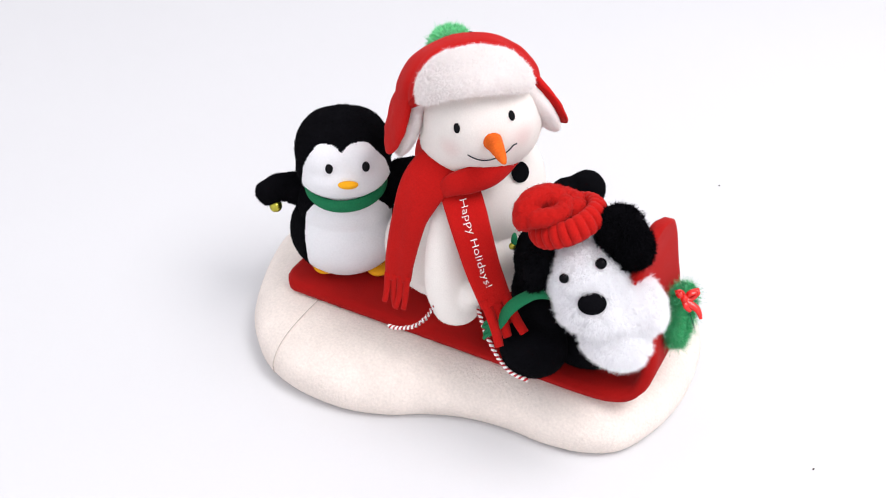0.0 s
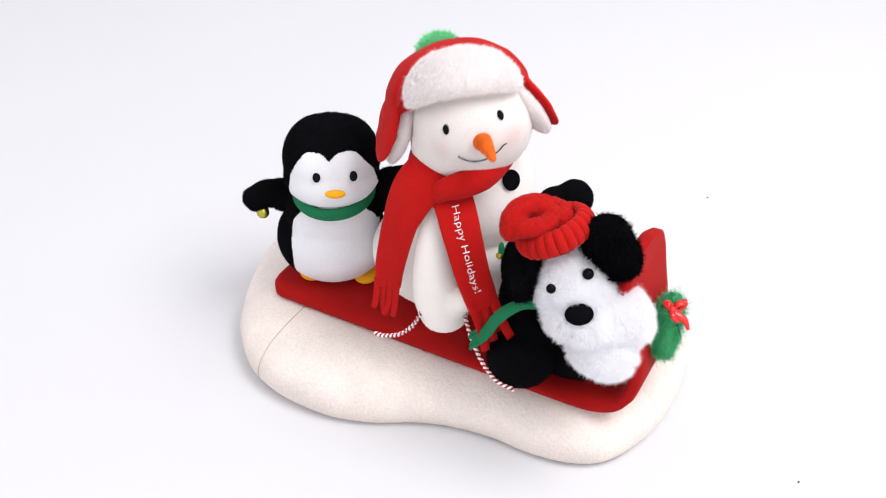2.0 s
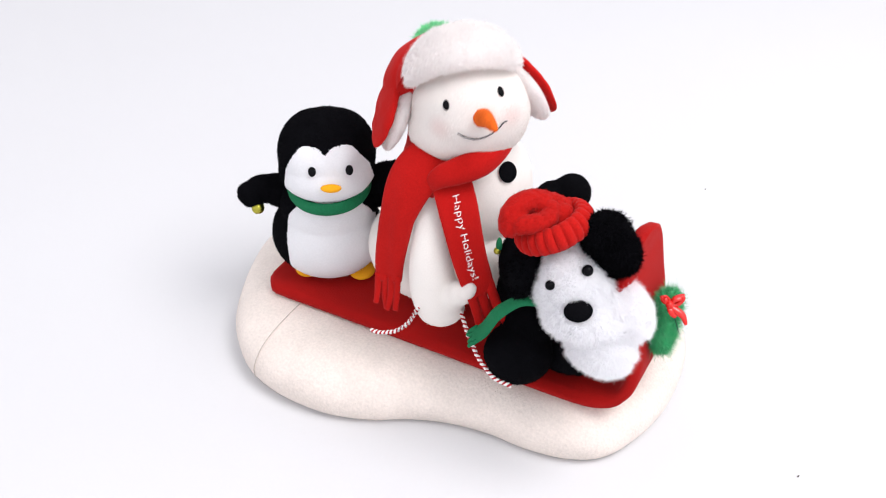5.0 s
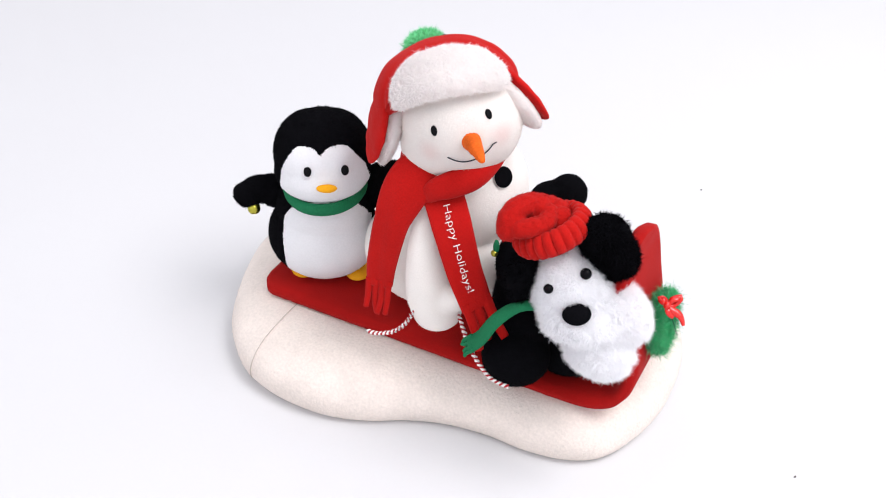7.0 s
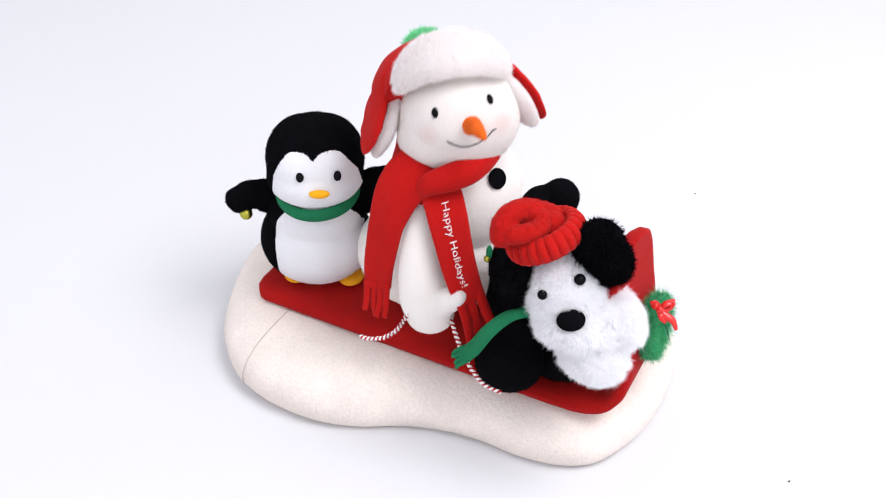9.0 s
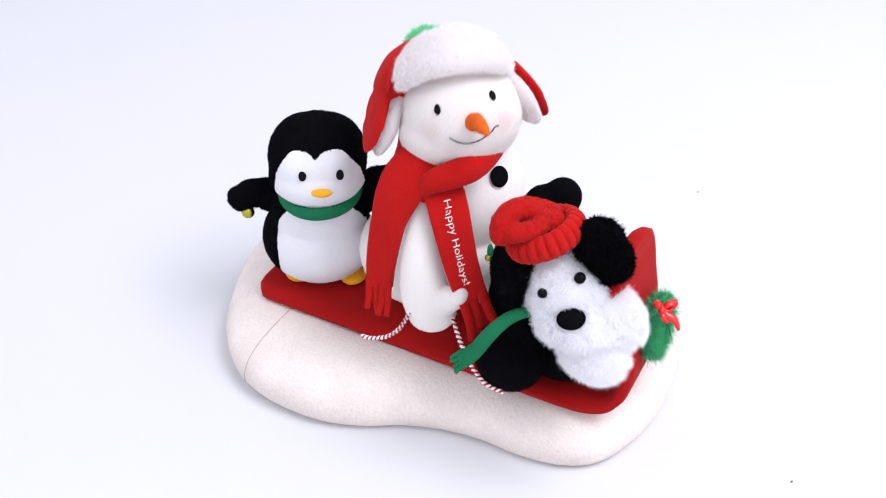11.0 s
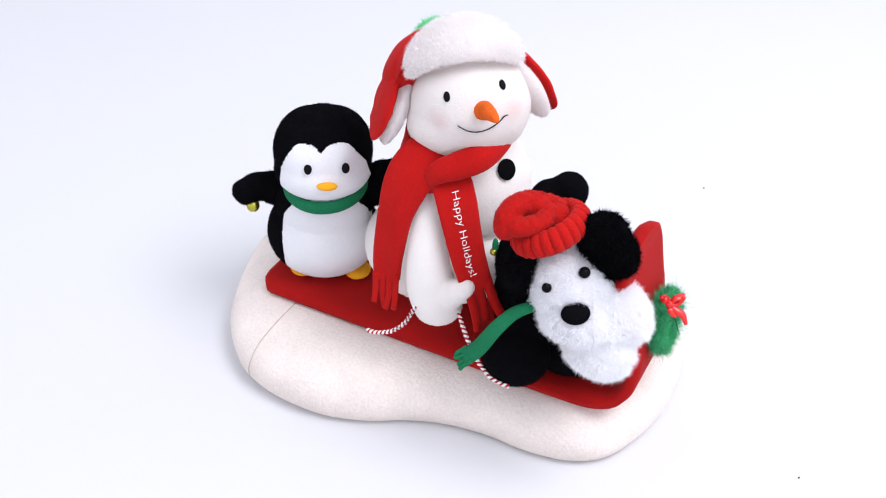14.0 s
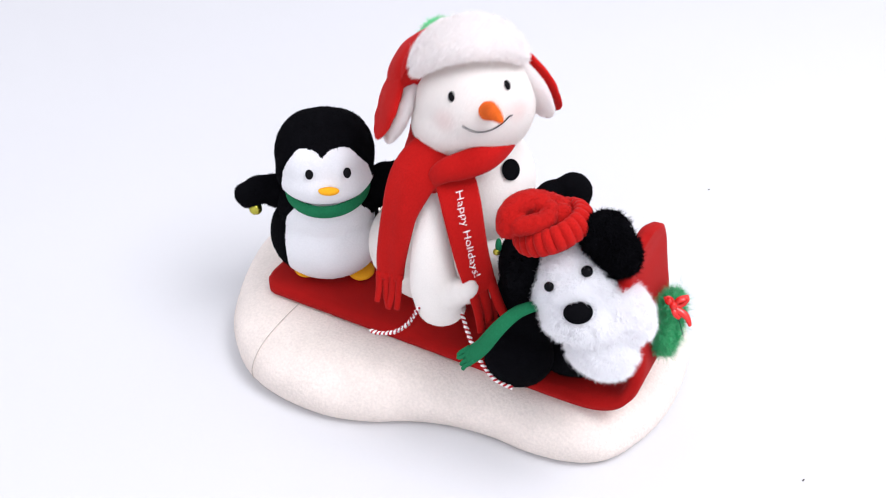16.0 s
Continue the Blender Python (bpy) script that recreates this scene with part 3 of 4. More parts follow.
def build_snowman():
    o = Vector(SNOWMAN)
    root = thing("snowman_plush", SNOWMAN, "cream plush snowman in red scarf and trapper hat on the sled", "plush toy")

    def L(p):
        return Vector(p) - o
    body = blob([(L((.000, -.036, .113)), (.0735, .060, .053)), (L((.014, -.040, .182)), (.0570, .0490, .0600))], 0.0022, 10)
    link_mesh("body", furry(body, 40000, .0011, .0004, 0.8, seed=21), SNOW, root, "cream plush snowman body")
    q, n = front(body, L((0.0468, -0.0850, 0.2250)))
    part("button", facing(q + n * .001, n, (.0088, .0088), .0016), BLACK, root, "round black felt button")
    limb = smooth_path([L(p) for p in ((-0.0145, -0.0900, 0.1969), (-0.0149, -0.1020, 0.1832), (-0.0159, -0.1110, 0.1644), (-0.0147, -0.1180, 0.1437), (-0.0111, -0.1210, 0.1252), (-0.0079, -0.1220, 0.1137))], 6)
    balls = [(p, (.0105 + .0105 * min(1, 1.4 * i / len(limb)) - .0006 * (i / len(limb)) ** 4, .0160, .0180)) for i, p in enumerate(limb)]
    arm = blob(balls + [(L((0.0148, -0.1380, 0.1456)), (.0066, .008, .0078), (0, 30, 0)), (L((0.0086, -0.1340, 0.1393)), (.0105, .010, .0110)), (L((0.0028, -0.1280, 0.1305)), (.0120, .011, .0125))], 0.0018, 10)
    link_mesh("arm", furry(arm, 12000, .0010, .0003, 0.8, seed=22), SNOW, root, "cream plush arm with a mitten thumb")
    head, knot = build_head(root)
    # tails of the scarf
    kp = L((0.0070, -0.1070, 0.2293))
    left = [Vector(L(p)) - kp for p in ((-0.0096, -0.0920, 0.2506), (-0.0199, -0.1000, 0.2439), (-0.0300, -0.1050, 0.2316), (-0.0369, -0.1080, 0.2162), (-0.0422, -0.1100, 0.1975), (-0.0460, -0.1110, 0.1759), (-0.0491, -0.1110, 0.1510), (-0.0498, -0.1110, 0.1319))]
    path = smooth_path(left, 6)
    n = len(path)
    widths = [.0175 + .0030 * math.sin(math.pi * min(1, i / n * 1.8)) - .0066 * (i / n) ** 1.3 for i in range(n)]
    norms = [Vector((-.45 + .25 * i / n, -.8, .35 - .25 * i / n)) for i in range(n)]
    tail = part("scarf_tail", ribbon(path, widths, norms, .0036, None, 15, .0040, .0011), RED, root, "red fleece scarf tail with cut fringe")
    hang_fringe(tail, path, widths, norms, 4, .026, 5, RED, .10)
    tail.location = kp
    pts = [Vector(L(p)) - kp for p in ((0.0009, -0.0960, 0.2356), (0.0017, -0.1040, 0.2325), (0.0057, -0.1120, 0.2233), (0.0096, -0.1180, 0.2072), (0.0133, -0.1220, 0.1882), (0.0174, -0.1260, 0.1688), (0.0226, -0.1290, 0.1498), (0.0254, -0.1310, 0.1397))]
    path = smooth_path(pts, 8)
    n = len(path)
    widths = [.0120 + .0040 * min(1, 4 * i / n) - .0028 * max(0, (i / n - .4) / .6) for i in range(n)]
    norms = [Vector((.18 + .40 * (i / n) ** 1.5, -.85, .42 - .3 * i / n)) for i in range(n)]
    written = part("scarf_tail", ribbon(path, widths, norms, .0034, None, 15, .0022, .0004), RED, root, "red fleece scarf tail with white stitched greeting")
    hang_fringe(written, path, widths, norms, 3, .032, 8, RED, .07)
    written.location = kp
    # the stitched words run down the cloth
    curve = bpy.data.curves.new("words", "FONT")
    curve.body, curve.size, curve.extrude, curve.offset, curve.resolution_u = "Happy Holidays!", 0.0106, 0.0003, -0.00018, 3
    temp = bpy.data.objects.new("words", curve)
    scene.collection.objects.link(temp)
    words = bpy.data.meshes.new_from_object(temp.evaluated_get(bpy.context.evaluated_depsgraph_get()))
    bpy.data.objects.remove(temp)
    lens = [0.0]
    for a, b in zip(path, path[1:]):
        lens.append(lens[-1] + (b - a).length)
    wide = max(v.co.x for v in words.vertices)
    for v in words.vertices:
        s = .0215 + v.co.x * .073 / wide
        i = max(k for k in range(n - 1) if lens[k] <= s)
        f = (s - lens[i]) / (lens[i + 1] - lens[i])
        d = (path[i + 1] - path[i]).normalized()
        nn = norms[i].lerp(norms[i + 1], f)
        side = d.cross(nn).normalized()
        nn = side.cross(d).normalized()
        across = v.co.y * .78 - .0030 - .0015 * s / .1
        wob = .0004 * math.sin(s * 900)
        w = widths[i]
        v.co = path[i].lerp(path[i + 1], f) - side * (across + wob)  + nn * (.0023 + v.co.z - .0022 * (across / w) ** 2 + .0004 * math.sin(4.2 * -across / w + 5.0 * i / n) * (0.4 + 0.6 * i / n))
    link_mesh("lettering", words, THREAD, written, "white embroidered greeting", False)
    return root, head, tail, written, knot


# ---- dog ----
DOG = (.09, -.11, .065)


def build_dog():
    root = thing("dog_plush", DOG, "black and white plush dog in red knit hat on the sled", "plush toy")
    o = Vector(DOG)

    def L(p):
        return Vector(p) - o
    body = blob([(L((.078, -.112, .112)), (.040, .038, .052)), (L((.105, -.135, .088)), (.040, .036, .026)), (L((0.0598, -0.1150, 0.1530)), (.021, .026, .030))], 0.002, 8)
    link_mesh("body", furry(body, 16000, .0024, .0004, 0.6, seed=31), BLACK, root, "black plush body")
    arm = blob([(L((0.0553, -0.1600, 0.0942)), (.0285, .027, .0255)), (L((0.0646, -0.1450, 0.1095)), (.022, .022, .022))], 0.002, 8)
    link_mesh("front_leg", furry(arm, 6000, .0016, .0004, 0.6, seed=32), BLACK, root, "rounded black plush paw")
    rear = blob([(L((0.1056, -0.0300, 0.1624)), (.0170, .015, .0185)), (L((0.0903, -0.0300, 0.1564)), (.019, .015, .0170), (0, -20, 0)), (L((0.0735, -0.0450, 0.1498)), (.018, .016, .0170))], 0.002, 8)
    link_mesh("rear_leg", furry(rear, 5000, .0016, .0004, 0.6, seed=33), BLACK, root, "raised black plush paw")
    balls = [(L((0.0908, -0.1760, 0.1860)), (.0310, .033, .0330), (0, -20, 0)), (L((0.0960, -0.1680, 0.1950)), (.0255, .027, .029)), (L((0.1037, -0.1900, 0.1648)), (.0370, .0300, .0210), (0, 20, 0)), (L((0.1255, -0.1860, 0.1623)), (.0275, .027, .0235), (0, 35, 0)),
             (L((0.1364, -0.1940, 0.1616)), (.0150, .019, .0160)), (L((0.0865, -0.1900, 0.1655)), (.0185, .021, .0175)), (L((0.1159, -0.2020, 0.1403)), (.0240, .025, .0200), (0, 15, 0)), (L((0.1079, -0.1930, 0.1359)), (.020, .022, .018))]
    face = blob(balls, 0.002, 14)
    marks = [front(face, L(p)) for p in ((0.0720, -0.2060, 0.2037), (0.0976, -0.2030, 0.2147), (0.0920, -0.2180, 0.1896))]

    def clear(p):
        return all((Vector(p) - s).length > d for (s, _), d in zip(marks, (.0030, .0036, .0098)))
    head = link_mesh("head", furry(face, 85000, .0050, .00040, 0.38, (0.05, -.1, -.38), 0.20, 34, clear, .0050, .5), WHITE, root, "long-haired white plush dog face")
    for (q, n), r in zip(marks, (.0037, .0043)):
        part("eye", sphere(q + n * .0012, (r, r, r), sub=4), EYE, head, "glossy black eye")
    q, n = marks[2]
    part("nose", facing(q + n * .0015, (n + Vector((0, -.5, .3))).normalized(), (.0108, .0086), .0055), BLACK, head, "black plush nose")
    ear = blob([(L((0.1114, -0.1820, 0.2304)), (.0185, .013, .0190), (0, -35, 0)), (L((0.1206, -0.1840, 0.2165)), (.0165, .013, .0200), (0, -25, 0))], 0.0018, 6)
    link_mesh("ear", furry(ear, 13000, .0044, .0006, 0.45, (0, 0, -.1), 0.25, 35, clump=.006), BLACK, head, "shaggy black plush ear")
    far_ear = blob([(L((0.0547, -0.1780, 0.1931)), (.012, .013, .024), (0, 10, 0))], 0.0018, 6)
    link_mesh("ear", furry(far_ear, 3500, .0040, .0006, 0.55, (0, 0, -.1), 0.25, 36, clump=.006), BLACK, head)
    # knitted hat
    axis = Vector((-.40, .22, .88)).normalized()
    e1 = (Vector((.92, .05, .39)) - axis * Vector((.92, .05, .39)).dot(axis)).normalized()
    e2 = axis.cross(e1)
    c = L((0.0744, -0.1700, 0.2304))
    bm, n, m, rows = bmesh.new(), 320, 12, []
    for i in range(n):
        a = 2 * math.pi * i / n
        out = e1 * math.cos(a) + e2 * math.sin(a)
        rib = abs(math.sin(12 * a)) ** 0.6
        hh, th = .0092 + .0006 * rib, .0042 + .0030 * rib
        mid = c + e1 * .0240 * math.cos(a) + e2 * .0245 * math.sin(a)
        rows.append([bm.verts.new(mid + (axis - out * .1) * hh * math.cos(2 * math.pi * k / m) + out * th * math.sin(2 * math.pi * k / m)) for k in range(m)])
    for i in range(n):
        p, r = rows[i], rows[(i + 1) % n]
        for k in range(m):
            bm.faces.new((p[k], p[(k + 1) % m], r[(k + 1) % m], r[k]))
    bmesh.ops.recalc_face_normals(bm, faces=bm.faces)
    part("hat_cuff", bm, KNIT, head, "ribbed red knit hat cuff")
    droop = smooth_path([L(p) for p in ((0.0904, -0.1580, 0.2271), (0.0774, -0.1580, 0.2364), (0.0626, -0.1630, 0.2460), (0.0498, -0.1710, 0.2498), (0.0428, -0.1780, 0.2460), (0.0417, -0.1820, 0.2390))], 5)
    balls = [(p, (.0118 - .0030 * min(1, 1.6 * i / len(droop)),) * 3) for i, p in enumerate(droop)] + [(c - axis * .004, (.0235, .0240, .0080), (0, -24, 0)), (L((0.0766, -0.1680, 0.2366)), (.0140, .0110, .0100), (0, -20, 0))]
    curl = smooth_path([L(p) for p in ((0.0711, -0.1700, 0.2451), (0.0684, -0.1800, 0.2435), (0.0588, -0.1860, 0.2440), (0.0493, -0.1870, 0.2428))], 4)
    balls += [(p, (.0072,) * 3) for p in curl]
    top = blob(balls, 0.0012, 3, .0006, 260)
    link_mesh("hat_crown", furry(top, 9000, .0014, .0004, 0.9, (0, 0, 0), 0.3, 37), KNIT, head, "floppy red knit hat top folded over")
    # scarf
    path = smooth_path([L(p) for p in ((0.0728, -0.1800, 0.1644), (0.0610, -0.1920, 0.1732), (0.0489, -0.1900, 0.1648), (0.0357, -0.1930, 0.1521), (0.0234, -0.1900, 0.1301), (0.0123, -0.1860, 0.1161))], 5)
    n = len(path)
    at = path[0].copy()
    path = [p - at for p in path]
    norms = [Vector((-.2, -.55, .75))] * n
    widths = [.0034 + .0042 * i / n for i in range(n)]
    strip = part("scarf_tail", ribbon(path, widths, norms, .0026, None, 5, .001), GREEN, root, "green felt scarf tail with cut end")
    strip.location = at
    hang_fringe(strip, path, widths, norms, 4, .008, 4, GREEN)
    q, nn = front(body, L((0.0390, -0.1300, 0.1754)))
    part("bell", sphere(q + nn * .002, (.0030, .0030, .0030), sub=4), GOLD, root, "small gold jingle bell")
    part("collar", sphere(q + nn * .0005 + Vector((0, .001, .006)), (.0026, .003, .0070), (0, 0, 0), 3), GREEN, root, "green felt collar edge")
    return root, head, strip


# ---- rope, wreath, dust ----
def build_rope():
    root = thing("rope", (0, 0, 0), "red and white twisted cord handle held on the sled", "cord")
    for pts in (((-0.0675, -0.1180, 0.0817), (-0.0580, -0.1240, 0.0846), (-0.0442, -0.1300, 0.0927), (-0.0335, -0.1320, 0.1046), (-0.0258, -0.1320, 0.1206)), ((0.0074, -0.1260, 0.1154), (0.0125, -0.1400, 0.1068), (0.0174, -0.1520, 0.0992), (0.0246, -0.1650, 0.0908), (0.0353, -0.1780, 0.0846), (0.0487, -0.1850, 0.0822))):
        path = smooth_path(pts, 14)
        for turn, mat, r, label in ((0, THREAD, .00122, "white cord strand"), (math.pi, ROPE_RED, .00098, "red cord strand")):
            dist, line = 0.0, []
            for i, p in enumerate(path):
                d = (path[min(i + 1, len(path) - 1)] - path[max(i - 1, 0)]).normalized()
                if i:
                    dist += (p - path[i - 1]).length
                side = d.cross(Vector((0, .6, .8))).normalized()
                up = side.cross(d)
                a = turn + dist / .0044 * 2 * math.pi
                line.append(p + (side * math.cos(a) + up * math.sin(a)) * .0010)
            part("strand", tube(line, r, 7), mat, root, label)
    return root


def build_wreath():
    at = pose(0, 0, 0, 0, 0, TURN) @ Vector((.2240, -.049, .1195))
    root = thing("wreath", at, "green tinsel wreath with red ribbon bow on the sled front", "wreath", TURN)
    ring = [Vector((-.08 * .026 * math.sin(a), .0195 * math.cos(a), .0218 * math.sin(a))) for a in [k * math.pi / 20 for k in range(40)]]
    mesh = bpy.data.meshes.new("core")
    bm = tube(ring, .0048, 8, True, up=(1, 0, 0))
    bm.to_mesh(mesh)
    bm.free()
    link_mesh("ring", furry(mesh, 15000, .0062, .00035, 0.8, (0, 0, 0), 0.5, 41), TINSEL, root, "fuzzy green tinsel ring")
    # the bow, laid out as it faces the room, then turned with the sled
    back = pose(0, 0, 0, 0, 0, -TURN).to_3x3()
    c = back @ (Vector((0.1692, -0.1720, 0.1569)) - at)
    right, high, toward = back @ Vector((1, 0, 0)), back @ Vector((0, .616, .788)), back @ Vector((0, -.788, .616))

    def bow(x, y, z=0.0):
        return c + right * x + high * y + toward * z
    for tip, wide, bulge in (((.0095, .0062), .0018, .0026), ((-.0050, .0052), .0016, .0020)):
        x, y = tip
        pts = smooth_path([bow(0, 0), bow(x * .5 - y * .18, y * .5 + x * .18, bulge), bow(x, y, .0010), bow(x * .5 + y * .2, y * .5 - x * .2, -.0010), bow(0, 0)], 6)
        up = (high * x - right * y).normalized() * 0.5 + toward * 0.7
        part("bow_loop", ribbon(pts, [.0012 + wide * math.sin(math.pi * i / (len(pts) - 1)) ** 0.7 for i in range(len(pts))], [up] * len(pts), .0007, None, 7, .0010), RIBBON, root, "shiny red ribbon loop")
    for way in (((.0050, -.0040), (.0105, -.0085), (.0130, -.0155)), ((.0015, -.0040), (.0030, -.0070), (.0050, -.0095))):
        pts = smooth_path([bow(0, 0)] + [bow(x, y, .0012) for x, y in way], 6)
        n = len(pts)
        part("bow_tail", ribbon(pts, [.0012 + .0019 * math.sin(math.pi * (i / (n - 1)) ** 0.8) for i in range(n)], [toward + right * .35] * n, .0007, None, 5, .0008), RIBBON, root, "pointed shiny red ribbon end")
    part("bow_knot", sphere(bow(0, 0, .0010), (.0030, .0030, .0034), sub=3), RIBBON, root, "red ribbon knot")
    wire = smooth_path([bow(.0020, -.0040, -.0010), bow(.0050, -.0130, -.0005), bow(.0065, -.0190, 0), bow(.0080, -.0230, 0)], 6)
    part("tie_thread", tube(wire, .0003, 5), STITCH, root, "thin dark tie thread")
    return root


def build_dust():
    rng = random.Random(5)
    for x, y, s in ((0.2892, 0.2053, 1.0), (0.2890, -0.2101, 1.3)):
        bm = sphere((0, 0, .0008), (.0009 * s, .0007, .0006), (0, 0, 30), 2)
        for v in bm.verts:
            v.co += v.co * rng.uniform(-.3, .3)
        ob = part("dust_speck", bm, DUST, None, "tiny dark dust speck on the white table")
        ob.location = (x, y, 0)
        tagged(ob, category="dust", group="dust specks on the table")


build_table()
build_mound()
build_sled()
penguin, wing = build_penguin()
snowman, snow_head, tail_plain, tail_written, scarf_fold = build_snowman()
dog, dog_head, dog_scarf = build_dog()
build_rope()
build_wreath()
build_dust()


# ---- what moves: seconds and a small turn (about x, y, z, in degrees) from the upright pose ----
PENGUIN_TURNS = [(0.0, -0.11, -0.49, 0.81), (0.5, 0.82, 0.32, -0.81), (1.0, 1.51, -0.35, 0.21), (1.5, 1.41, -0.61, -0.09), (2.0, 1.17, -0.55, 0.23), (2.5, 0.91, -0.64, 0.13), (3.0, 0.90, -0.38, 0.05), (3.5, 1.38, -0.72, -0.01), (4.0, 0.98, -0.33, 0.40), (6.5, -0.04, -0.08, 0.30), (7.0, 0.04, -0.40, -0.08), (7.5, 0.34, -0.11, -0.13), (8.0, 0.25, -0.29, -0.06), (8.5, 0.32, -0.43, -0.07), (9.0, 0.25, -0.15, -0.03), (11.5, 0.15, 0.09, 0.02), (12.0, -0.00, -0.10, 0.01), (12.5, -0.02, 0.01, -0.00), (13.0, -0.31, 0.08, -0.14), (13.5, -0.10, -0.08, 0.15), (14.0, 0.13, 0.15, -0.04), (14.5, 1.05, -0.36, -0.94), (15.0, 1.26, -0.94, 0.11), (15.5, 2.09, -0.62, 0.45), (16.0, 1.97, -0.52, 0.06)]
DOG_TURNS = [(0.0, -0.87, 0.37, -0.23), (0.5, -1.12, 0.88, -0.64), (1.0, -0.07, 0.54, 0.66), (1.5, -0.69, 0.48, -0.67), (2.0, -0.63, -0.08, 0.01), (2.5, -0.42, -0.19, 0.04), (3.0, -0.53, 0.02, 0.18), (3.5, -0.34, -0.27, -0.03), (4.0, -0.48, 0.20, 0.01), (6.3, -0.23, 1.46, 1.08), (6.5, 0.26, 1.74, 1.27), (7.0, 0.23, 0.52, 0.54), (7.5, 0.12, -0.36, 0.20), (8.0, 0.38, 0.76, 0.72), (8.5, 0.56, 0.89, 0.92), (9.0, 0.45, 0.71, 1.15), (9.2, 0.64, 0.29, 0.43), (11.3, -0.04, 0.37, 0.76), (11.5, 0.18, 0.05, 0.24), (12.0, -0.02, -0.05, 0.17), (12.5, 0.00, -0.01, -0.01), (13.0, 0.18, 0.02, 0.42), (13.5, -0.02, -0.14, 0.16), (14.0, 0.26, -0.02, 0.18), (14.5, 0.28, -0.21, 0.12), (15.0, 0.21, -0.12, 0.24), (15.5, -0.16, -0.00, -0.13), (16.0, -0.25, -0.21, 0.03)]
